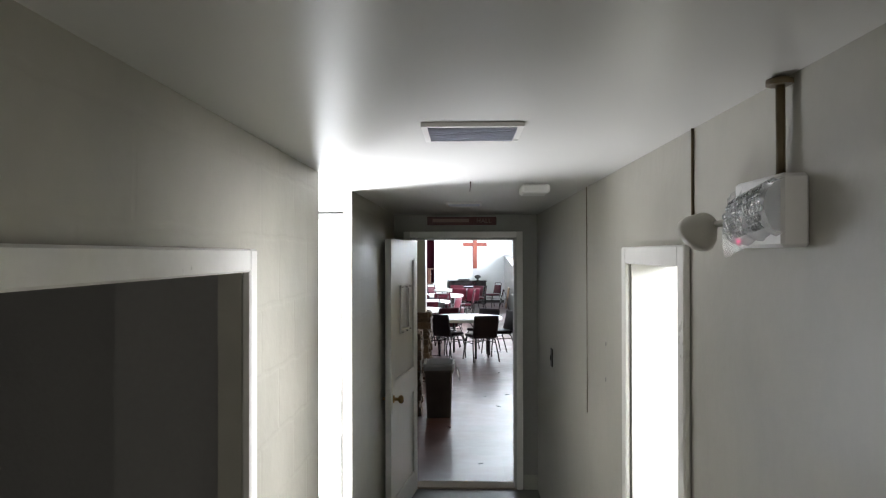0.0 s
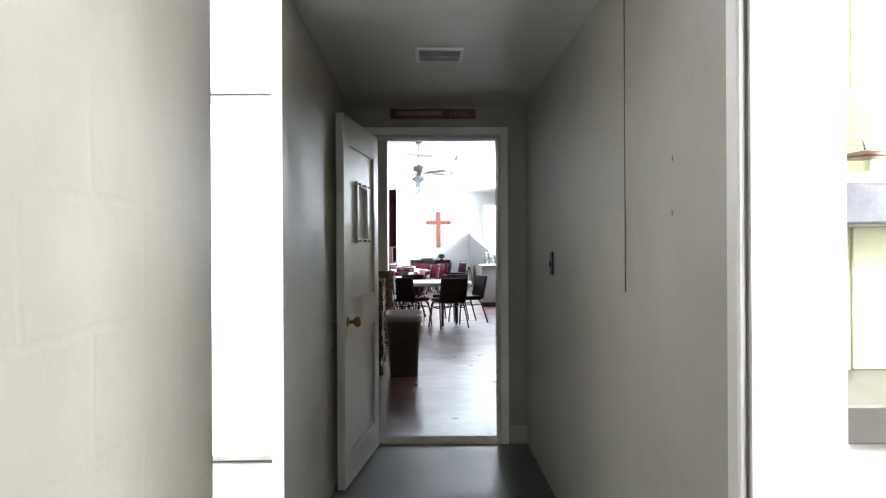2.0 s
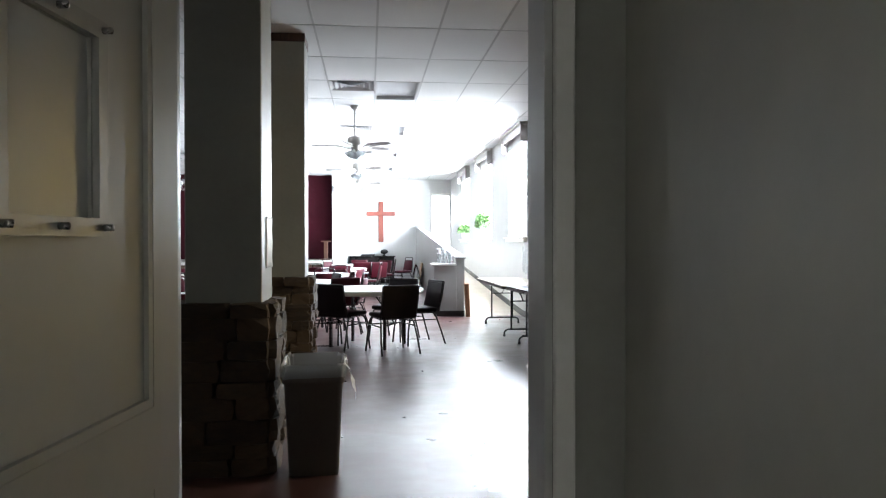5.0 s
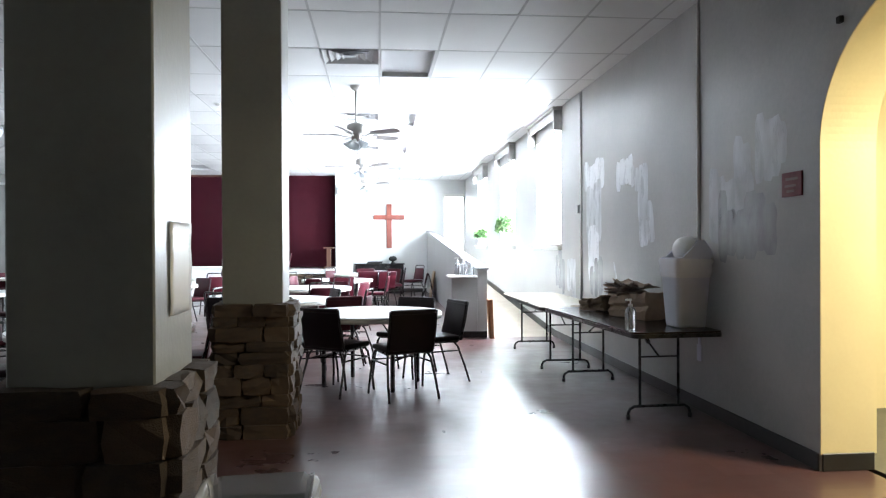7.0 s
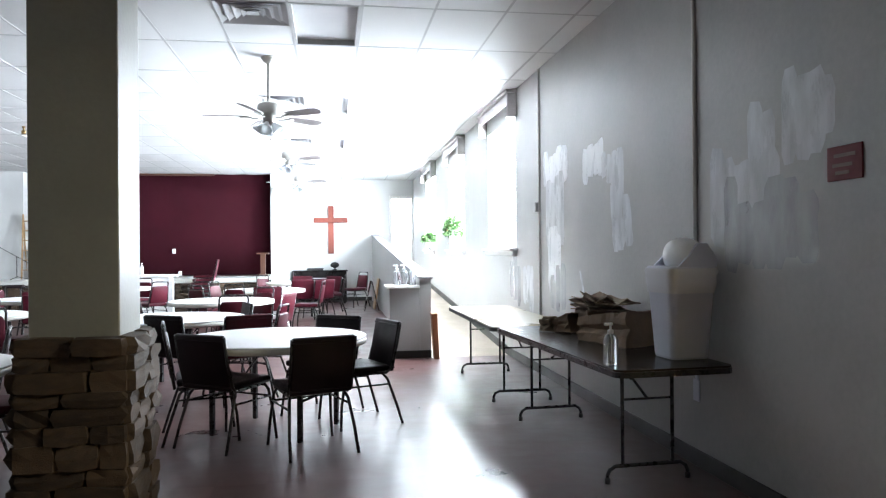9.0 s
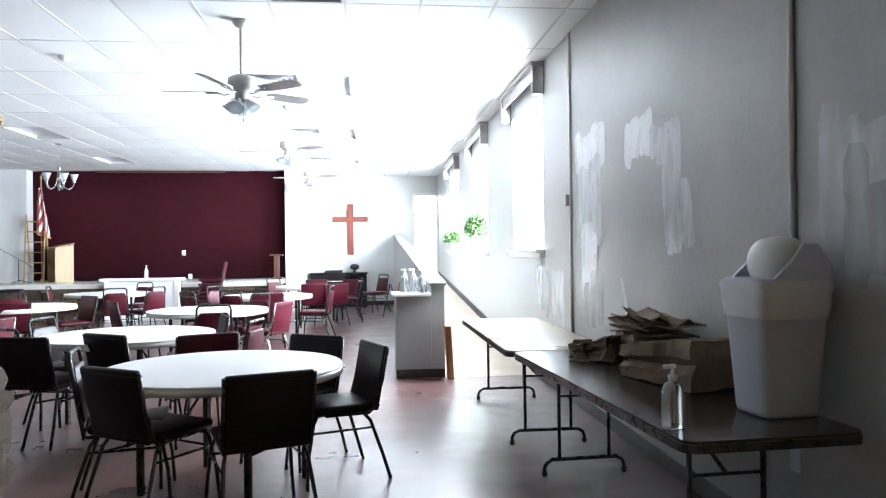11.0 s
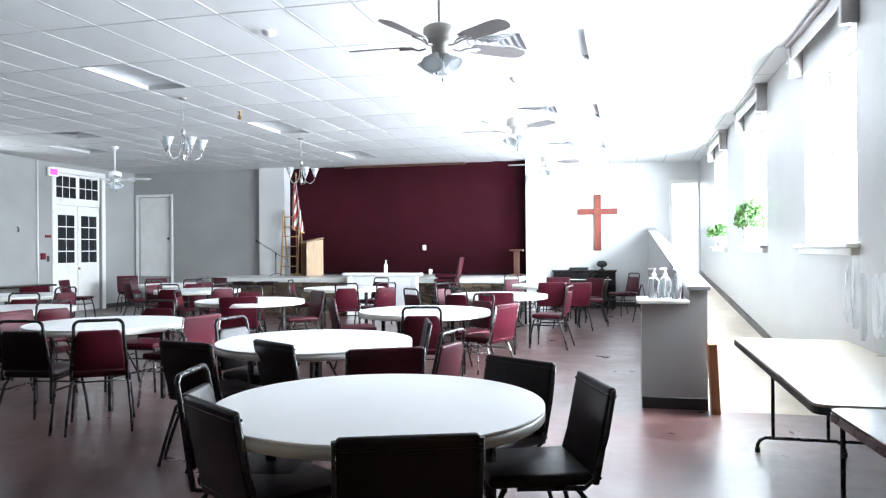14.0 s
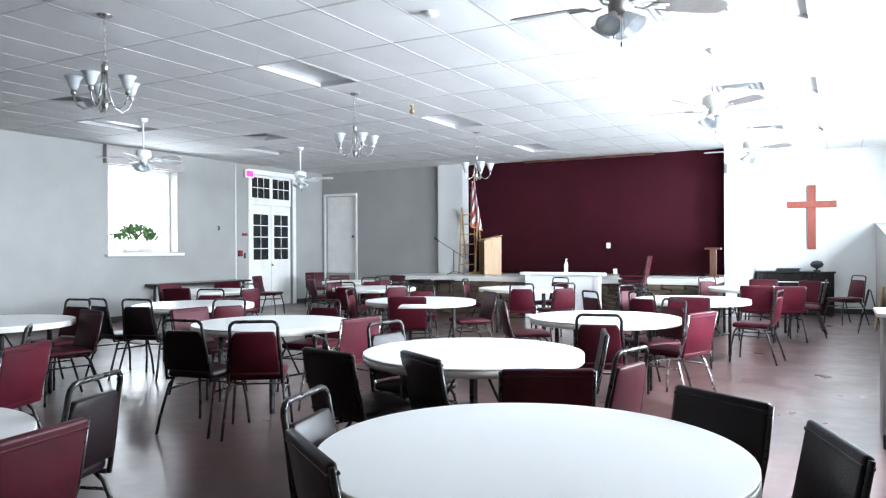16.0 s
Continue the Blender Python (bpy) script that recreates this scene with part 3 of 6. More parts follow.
casing("trim_hall_door", "x", YS - 0.17, -1, -0.19, 0.69, 0, 2.07, 0.05, 0.018, "white_trim", "grey-white wooden door casing")
casing("trim_hall_door", "x", YS, 1, -0.19, 0.69, 0, 2.07, 0.065, 0.018, "white_trim", "white wooden door casing on the hall side")
casing("trim_dark_room", "y", -0.318, 1, 0.96, 2.8, 0, 1.888, 0.06, 0.025, "white_trim", "pale painted doorway casing")
casing("trim_kitchen", "y", 0.862, -1, 2.93, 3.575, 0, 1.898, 0.06, 0.02, "white_trim", "white painted kitchen doorway casing")
casing("trim_ramp_door", "x", YN, -1, 2.42, 3.0, 0.78, 2.95, 0.07, 0.02, "white_trim", "white casing round the door above the ramp")
casing("trim_back_door", "x", YB, -1, -11.18, -10.2, 0.0, 2.84, 0.07, 0.02, "white_trim", "white casing round the back door")
casing("trim_glazed_door", "y", XW, 1, 25.74, 27.24, 0, 3.24, 0.12, 0.03, "white_trim", "broad white casing round the glazed doors")
# door jamb linings
for x0, x1 in ((-0.19, -0.172), (0.672, 0.69)):
    b = B()
    bx(b, x0, YS - 0.17, 0.013, x1, YS, 2.07)
    solid("trim_jamb", b, "door_paint", "grey-white painted door jamb", "door jamb", "structure")
b = B()
bx(b, -0.172, YS - 0.17, 2.052, 0.672, YS, 2.07)
solid("trim_jamb_head", b, "door_paint", "grey-white painted door jamb head", "door jamb", "structure")
for y0, y1 in ((2.932, 2.945), (3.56, 3.573)):
    b = B()
    bx(b, 0.864, y0, 0.002, 1.03, y1, 1.896)
    solid("trim_jamb", b, "white_trim", "white painted kitchen door jamb", "door jamb", "structure")


def base_run(axis, at, out, a0, a1, h=0.11, z=0.0, mat="baseboard", rise=0.0):
    bb = B()
    lo, hi = sorted((at + out * 0.001, at + out * 0.014))
    if rise:
        prism(bb, [(a0, z), (a1, z + rise), (a1, z + rise + h), (a0, z + h)], lo, hi, "x")
    elif axis == "y":
        bx(bb, lo, a0, z, hi, a1, z + h, 0.004)
    else:
        bx(bb, a0, lo, z, a1, hi, z + h, 0.004)
    solid("baseboard", bb, mat, "dark rubber baseboard along the wall", "baseboard", "structure")


base_run("y", XE, -1, 11.61, 18.4)
base_run("y", XE, -1, 18.4, YN, 0.11, 0.0, rise=0.78)
base_run("x", A1, -1, XE + 0.01, XE + 0.35)
base_run("y", XW, 1, YS, 25.6)
base_run("y", XW, 1, 27.37, YB)
base_run("x", YB, -1, -10.1, -7.55)
base_run("x", YN, -1, -0.4, 1.83)
base_run("x", YS, 1, XW, -0.28)
base_run("x", YS, 1, 0.76, XE)
base_run("x", YS - 0.17, -1, 0.745, 0.862, 0.12, mat="corridor_wall")

# suspended ceiling: tiles, metal grid
PX, PY, GX, GY = 0.62, 1.22, 0.36, 15.0
b = B()
rnd = random.Random(5)
TROFFERS = [(0, 0), (0, 3), (0, 6), (0, 9), (-8, -3), (-8, 0), (-8, 3), (-8, 6), (-8, 9), (-16, 1), (-16, 4), (-16, 7)]
VENTS = [(-1, 0), (-1, 3), (-1, 6), (-1, 9), (-14, 3), (-14, 6), (-14, 0)]
skip = set(TROFFERS)
half = set(VENTS)
i0, i1 = math.floor((XW - GX) / PX), math.ceil((XE - GX) / PX)
j0, j1 = math.floor((YS - GY) / PY), math.ceil((31.2 - GY) / PY)


def tile(xa, xb, ya, yb):
    xa, xb, ya, yb = max(xa, XW), min(xb, XE), max(ya, YS), min(yb, YN)
    if xb - xa < 0.03 or yb - ya < 0.03:
        return
    sag, tilt = rnd.uniform(0.004, 0.026), rnd.uniform(-0.004, 0.004)
    nx, ny = 2, 4
    g = [[b.verts.new((xa + (xb - xa) * u / nx, ya + (yb - ya) * v / ny, CEIL + 0.0025 - sag * math.sin(math.pi * u / nx) * math.sin(math.pi * v / ny) + tilt * (u / nx - 0.5))) for v in range(ny + 1)] for u in range(nx + 1)]
    for u in range(nx):
        for v in range(ny):
            f = b.faces.new((g[u][v], g[u][v + 1], g[u + 1][v + 1], g[u + 1][v]))
            f.smooth = True


for i in range(i0, i1):
    for j in range(j0, j1):
        xa, ya = GX + i * PX, GY + j * PY
        if (i, j) in skip:
            continue
        if (i, j) in half:
            tile(xa, xa + PX, ya + PY / 2, ya + PY)
        else:
            tile(xa, xa + PX, ya, ya + PY)
me = mesh("ceiling", b, "tile")
me.materials.append(M["tbar"])
b = B()
b.from_mesh(me)
k0 = len(b.faces)
for i in range(i0, i1 + 1):
    x = GX + i * PX
    if XW < x < XE:
        bx(b, x - 0.011, YS, CEIL - 0.0005, x + 0.011, YN, CEIL + 0.03)
for j in range(j0, j1 + 1):
    y = GY + j * PY
    if YS < y < YN:
        bx(b, XW, y - 0.011, CEIL - 0.0002, XE, y + 0.011, CEIL + 0.03)
b.faces.ensure_lookup_table()
for f in b.faces[k0:]:
    f.material_index = 1
bx(b, XW, YS, CEIL + 0.25, XE, YN + 0.2, CEIL + 0.33)
b.to_mesh(me)
b.free()
tagged(new("ceiling", me), "white suspended tile ceiling with a metal grid", "ceiling", kind="structure")

# windows
for n, (ya, yb) in enumerate(WINDOWS):
    w = thing("window_%d" % (n + 1), "tall bright window with a white sill and cornice", "window", kind="structure")
    bb = B()
    for p, q in ((ya, ya + 0.06), (yb - 0.06, yb)):
        bx(bb, XE + 0.24, p, SILL, XE + 0.3, q, HEAD)
    for p, q in ((SILL, SILL + 0.06), (HEAD - 0.06, HEAD), ((SILL + HEAD) / 2 - 0.025, (SILL + HEAD) / 2 + 0.025)):
        bx(bb, XE + 0.241, ya + 0.06, p, XE + 0.299, yb - 0.06, q)
    part("window_frame", bb, "white_trim", w)
    bb = B()
    bx(bb, XE + 0.265, ya + 0.06, SILL + 0.06, XE + 0.271, yb - 0.06, HEAD - 0.06)
    g = part("pane", bb, "pane", w)
    g.visible_shadow = False
    bb = B()
    bx(bb, XE - 0.1, ya - 0.08, SILL - 0.02, XE - 0.001, yb + 0.08, SILL + 0.015, 0.006)
    bx(bb, XE - 0.06, ya - 0.05, SILL - 0.08, XE - 0.001, yb + 0.05, SILL - 0.02, 0.006)
    bx(bb, XE, ya, SILL + 0.001, XE + 0.24, yb, SILL + 0.014)
    part("window_sill", bb, "white_trim", w)
    bb = B()
    # wooden cornice box over the window
    bx(bb, XE - 0.11, ya - 0.1, HEAD + 0.16, XE - 0.09, yb + 0.1, CEIL - 0.01)
    for p in (ya - 0.1, yb + 0.06):
        bx(bb, XE - 0.13, p, HEAD - 0.02, XE - 0.001, p + 0.07, CEIL - 0.01, 0.008)
    bx(bb, XE - 0.15, ya - 0.13, CEIL - 0.06, XE - 0.001, yb + 0.13, CEIL - 0.009, 0.008)
    part("cornice", bb, "fan_blade", w, "brownish grey wooden window cornice")
    bb = B()
    bx(bb, XE + 1.2, ya - 1.2, -0.5, XE + 1.22, yb + 1.2, 5.0)
    solid("backdrop", bb, "daylight", "overexposed daylight outside the window", "backdrop", "structure")
w = thing("window_4", "bright window with a white sill in the grey wall", "window", kind="structure")
bb = B()
for p, q in ((21.82, 21.88), (23.44, 23.5)):
    bx(bb, XW - 0.3, p, 1.36, XW - 0.24, q, 3.08)
for p, q in ((1.36, 1.42), (3.02, 3.08)):
    bx(bb, XW - 0.299, 21.88, p, XW - 0.241, 23.44, q)
part("window_frame", bb, "white_trim", w)
bb = B()
bx(bb, XW + 0.001, 21.72, 1.29, XW + 0.11, 23.6, 1.35, 0.008)
bx(bb, XW - 0.24, 21.82, 1.361, XW + 0.001, 23.5, 1.372)
part("window_sill", bb, "white_trim", w)
bb = B()
bx(bb, XW + 0.001, 21.7, 3.1, XW + 0.12, 23.62, CEIL - 0.01, 0.008)
part("cornice", bb, "fan_blade", w, "brownish grey wooden window cornice")
bb = B()
bx(bb, XW - 1.22, 20.6, -0.5, XW - 1.2, 24.7, 5.0)
solid("backdrop", bb, "daylight", "overexposed daylight outside the window", "backdrop", "structure")

# glazed double door with transom
d = thing("door_1", "white double door with dark glass panes", "door", kind="structure")
for y0 in (25.76, 26.5):
    bb = B()
    bx(bb, XW - 0.1, y0, 0.01, XW - 0.05, y0 + 0.72, 2.5, 0.004)
    leaf = part("door_leaf", bb, "white_trim", d)
    for r in range(4):
        for c in range(2):
            bb = B()
            ya, za = y0 + 0.1 + c * 0.27, 1.16 + r * 0.285
            bx(bb, XW - 0.05, ya, za, XW - 0.045, ya + 0.25, za + 0.262, 0.002)
            part("pane", bb, "pane_dark", leaf)
bb = B()
bx(bb, XW - 0.1, 25.74, 2.51, XW - 0.05, 27.24, 3.24, 0.004)
tr = part("transom", bb, "white_trim", d)
for y0 in (25.76, 26.5):
    for r in range(2):
        for c in range(3):
            bb = B()
            ya, za = y0 + 0.05 + c * 0.215, 2.68 + r * 0.26
            bx(bb, XW - 0.05, ya, za, XW - 0.045, ya + 0.195, za + 0.24, 0.002)
            part("pane", bb, "pane_dark", tr)
bb = B()
lathe(bb, [(0.0, 0), (0.03, 0.005), (0.03, 0.03), (0.0, 0.04)], 10)
bb.transform(pose(XW - 0.05, 26.52, 1.02, 0, 90, 0))
part("door_knob", bb, "brass", d)

# back door, standing ajar, and ramp door
d = thing("door_2", "white panelled door in the back wall", "door", kind="structure")
bb = B()
bx(bb, -11.16, YB + 0.05, 0.77, -10.22, YB + 0.09, 2.83, 0.004)
leaf = part("door_leaf", bb, "white_trim", d)
bb = B()
lathe(bb, [(0.0, 0), (0.03, 0.005), (0.03, 0.04), (0.0, 0.05)], 10)
bb.transform(pose(-10.3, YB + 0.05, 1.75, 90, 0, 0))
part("door_knob", bb, "black_metal", leaf)

# ramp and its sloping half wall
b = B()
prism(b, [(18.4, 0.001), (YN, 0.78), (YN, 0.002), (18.5, 0.0005)], 2.0, XE - 0.001, "x")
solid("ramp", b, "ramp", "beige ramp rising along the windows", "ramp", "structure")
b = B()
prism(b, [(18.42, 0.0), (YN, 0.0), (YN, 1.86), (18.42, 1.04)], 1.85, 2.0, "x")
hw = solid("wall_ramp", b, "hall_wall", "grey half wall rising beside the ramp", "wall", "structure")
b = B()
prism(b, [(18.38, 1.04), (YN, 1.862), (YN, 1.895), (18.38, 1.073)], 1.83, 2.02, "x")
part("cap", b, "glossy_grey", hw)
b = B()
bx(b, 1.45, 18.42, 0, 1.85, 18.85, 0.92, 0.004)
cb = solid("wall_ramp_end", b, "hall_wall", "grey boxed end of the ramp wall", "wall", "structure")
b = B()
bx(b, 1.41, 18.38, 0.92, 1.85, 18.89, 0.953, 0.006)
part("cap", b, "white_trim", cb, "white painted cap")
b = B()
bx(b, 1.448, 18.405, 0, 2.0, 18.42, 0.1, 0.003)
part("baseboard", b, "baseboard", cb)

# stage: apron with stone front, floor, curtain
b = B()
bx(b, -7.9, 26.75, 0, SR - 0.02, YB - 0.2, 0.79)
bx(b, SL, YB - 0.2, 0, SR, 31.2, 0.79)
st = solid("stage", b, "mortar", "raised stage with a stone-faced front", "stage", "structure")
b = B()
bx(b, -7.95, 26.68, 0.7, SR - 0.01, YB - 0.2, 0.8, 0.008)
bx(b, SL + 0.01, YB - 0.2, 0.7, SR - 0.01, 31.19, 0.8)
part("stage_floor", b, "corridor_ceiling", st, "pale painted stage floor and edge")
b = B()
cols = []
nx = 260
for i in range(nx + 1):
    x = SL + 0.005 + (SR - SL - 0.01) * i / nx
    y = 28.62 + 0.006 * math.sin(i * 0.13 + 1) + 0.004 * math.sin(i * 0.047)
    cols.append((b.verts.new((x, y, 0.83)), b.verts.new((x, y + 0.01, 4.2))))
for p, q in zip(cols, cols[1:]):
    f = b.faces.new((p[0], q[0], q[1], p[1]))
    f.smooth = True
me = mesh("stage_curtain", b, "curtain")
cu = tagged(new("stage_curtain", me), "dark burgundy pleated stage curtain", "curtain")
so = cu.modifiers.new("thick", "SOLIDIFY")
so.thickness = 0.01
b = B()
bx(b, -5.3, 28.36, 3.405, -2.3, 28.42, 3.45, 0.006)
solid("trim_stage_rail", b, "dark_wood", "dark wooden rail over the stage", "rail", "structure")

# columns
STONES = []
rs = random.Random(11)
for k in range(8):
    bb = B()
    bx(bb, -0.5, -0.5, -0.5, 0.5, 0.5, 0.5)
    bmesh.ops.subdivide_edges(bb, edges=bb.edges[:], cuts=1, use_grid_fill=True)
    for v in bb.verts:
        e = sum(abs(abs(c) - 0.5) < 1e-3 for c in v.co)
        s = {3: 0.86, 2: 0.95, 1: 1.0, 0: 1.0}[e]
        v.co = Vector((v.co.x * s + rs.uniform(-0.03, 0.03), v.co.y * s + rs.uniform(-0.12, 0.12), v.co.z * s + rs.uniform(-0.05, 0.05)))
    STONES.append(mesh("stone", bb, "stone"))


def stone_at(parent, x, y, z, w, d, h, turn):
    o = new("stone", rs.choice(STONES))
    o.parent = parent
    o.matrix_basis = pose(x, y, z, rs.uniform(-2, 2), rs.uniform(-1.5, 1.5), turn + rs.choice((0, 180))) @ Matrix.Diagonal((w, d, h, 1))


def column(x0, x1, y0, y1):
    """A square painted shaft on a stone-clad foot."""
    cx, cy, hx, hy = (x0 + x1) / 2, (y0 + y1) / 2, (x1 - x0) / 2, (y1 - y0) / 2
    c = thing("column", "grey painted square column with a ledge-stone foot", "column", kind="structure")
    bb = B()
    bx(bb, x0, y0, 0.9, x1, y1, CEIL - 0.05, 0.006)
    part("shaft", bb, "pier_paint", c)
    bb = B()
    bx(bb, x0 - 0.005, y0 - 0.005, CEIL - 0.09, x1 + 0.005, y1 + 0.005, CEIL - 0.007)
    part("collar", bb, "dark_wood", c, "dark wooden collar under the ceiling")
    bb = B()
    bx(bb, x0 - 0.02, y0 - 0.02, 0, x1 + 0.02, y1 + 0.02, 0.96)
    part("core", bb, "mortar", c)
    z = 0.0
    while z < 0.93:
        h = rs.uniform(0.075, 0.14)
        if z + h > 0.93:
            h = 0.985 - z
        for side in range(4):
            ln, off, turn = ((2 * hx, hy, 0), (2 * hy, hx, 90), (2 * hx, -hy, 180), (2 * hy, -hx, 270))[side]
            ln += 0.1
            a = -ln / 2
            while a < ln / 2 - 0.02:
                w = min(rs.uniform(0.13, 0.36), ln / 2 - a)
                if ln / 2 - a - w < 0.09:
                    w = ln / 2 - a
                dd, m = rs.uniform(0.09, 0.12), a + w / 2
                o = abs(off) + 0.03 + rs.uniform(-0.012, 0.014)
                px, py = {0: (cx + m, cy + o), 90: (cx + o, cy + m), 180: (cx + m, cy - o), 270: (cx - o, cy + m)}[turn]
                stone_at(c, px, py, z + h / 2, w + 0.004, dd, h + 0.006, turn)
                a += w
        z += h
    return c

# ---- ceiling fittings ----


def troffer(i, j):
    xa, ya = GX + i * PX, GY + j * PY
    t = thing("ceiling_light", "recessed fluorescent light with a clear prismatic cover, unlit", "ceiling light", "recessed ceiling lights", at=pose(xa, ya, CEIL))
    bb = B()
    for a, q, c, d in ((0.012, 0.03, 0.012, PY - 0.012), (PX - 0.03, PX - 0.012, 0.012, PY - 0.012), (0.03, PX - 0.03, 0.012, 0.03), (0.03, PX - 0.03, PY - 0.03, PY - 0.012)):
        bx(bb, a, c, -0.002, q, d, 0.06)
    part("housing", bb, "tbar", t)
    bb = B()
    bx(bb, 0.03, 0.03, 0.05, PX - 0.03, PY - 0.03, 0.056)
    part("diffuser", bb, "lens", t)


def vent(i, j):
    xa, ya = GX + i * PX, GY + j * PY
    t = thing("ceiling_vent", "square grey metal air diffuser with stepped louvres", "ceiling vent", "ceiling vents", at=pose(xa + PX / 2, ya + PY / 4, CEIL))
    bb = B()
    bx(bb, -0.3, -0.295, 0.032, 0.3, 0.295, 0.037)
    part("backing", bb, "vent_pale", t)
    for k, s in enumerate((0.295, 0.225, 0.155, 0.09)):
        bb = B()
        for a, c in ((s, s - 0.05), ):
            z0, z1 = -0.006, 0.02
            ring0 = [bb.verts.new((x * a, y * a, z0)) for x, y in ((-1, -1), (1, -1), (1, 1), (-1, 1))]
            ring1 = [bb.verts.new((x * c, y * c, z1)) for x, y in ((-1, -1), (1, -1), (1, 1), (-1, 1))]
            for q in range(4):
                bb.faces.new((ring0[q], ring0[(q + 1) % 4], ring1[(q + 1) % 4], ring1[q]))
        part("louvre", bb, "vent_pale", t)
    bb = B()
    bx(bb, -0.05, -0.05, 0.0, 0.05, 0.05, 0.01)
    part("centre_plate", bb, "vent_pale", t)


for q in TROFFERS:
    troffer(*q)
for q in VENTS:
    vent(*q)

GLASS_PROF = [(0.022, 0.0), (0.03, -0.02), (0.05, -0.06), (0.06, -0.085), (0.075, -0.105), (0.072, -0.104), (0.056, -0.083), (0.046, -0.058), (0.02, -0.004)]


def ceiling_fan(x, y, spin, body, blade, label, rod=0.45):
    f = thing("ceiling_fan", label, "ceiling fan", "ceiling fans", at=pose(x, y, CEIL - 0.006, 0, 0, spin))
    bb = B()
    lathe(bb, [(0.07, 0), (0.072, -0.015), (0.05, -0.05), (0.02, -0.07)], 20)
    part("canopy", bb, body, f)
    bb = B()
    tube(bb, [(0, 0, -0.06), (0, 0, -rod)], 0.013, 10)
    part("rod", bb, body, f)
    bb = B()
    lathe(bb, [(0.03, -rod + 0.03), (0.09, -rod + 0.01), (0.115, -rod - 0.01), (0.118, -rod - 0.09), (0.1, -rod - 0.115), (0.06, -rod - 0.125), (0.055, -rod - 0.19), (0.03, -rod - 0.21)], 24)
    part("motor", bb, body, f)
    for k in range(5):
        t = Matrix.Rotation(radians(72 * k), 4, "Z")
        bb = B()
        outline = [(0.24, -0.05), (0.3, -0.062), (0.58, -0.072), (0.64, -0.06), (0.665, -0.03), (0.67, 0), (0.665, 0.03), (0.64, 0.06), (0.58, 0.072), (0.3, 0.062), (0.24, 0.05)]
        prism(bb, outline, -0.003, 0.003)
        bb.transform(t @ pose(0, 0, -rod - 0.125, -13, 0, 0))
        bl = part("blade", bb, blade, f)
        bb = B()
        tube(bb, [(0.1, 0, -0.02), (0.15, 0, -0.03), (0.2, 0.02, -0.01), (0.3, 0.025, -0.008)], 0.007, 6)
        tube(bb, [(0.15, 0, -0.03), (0.2, -0.02, -0.01), (0.3, -0.025, -0.008)], 0.007, 6)
        bb.transform(t @ pose(0, 0, -rod - 0.125))
        part("blade_iron", bb, body, bl)
    for k in range(4):
        t = Matrix.Rotation(radians(90 * k + 40), 4, "Z") @ pose(0.05, 0, -rod - 0.2, 0, -38, 0)
        bb = B()
        lathe(bb, GLASS_PROF, 16, wave=0.03, waves=8)
        bb.transform(t)
        part("glass_shade", bb, "frost", f, "frosted fluted glass shade")
    for dx in (0.02, -0.025):
        bb = B()
        tube(bb, [(dx, 0, -rod - 0.2), (dx, 0, -rod - 0.33 - dx)], 0.0016, 5)
        lathe(bb, [(0.0, 0), (0.006, -0.008), (0.004, -0.03), (0, -0.034)], 8, (dx, 0, -rod - 0.33 - dx))
        part("pull_chain", bb, "dark_wood", f)


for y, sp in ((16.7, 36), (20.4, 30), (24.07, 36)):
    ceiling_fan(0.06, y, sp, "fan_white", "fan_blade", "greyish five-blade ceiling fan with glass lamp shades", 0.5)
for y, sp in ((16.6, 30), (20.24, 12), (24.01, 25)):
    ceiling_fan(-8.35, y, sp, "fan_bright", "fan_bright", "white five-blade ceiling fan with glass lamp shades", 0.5)


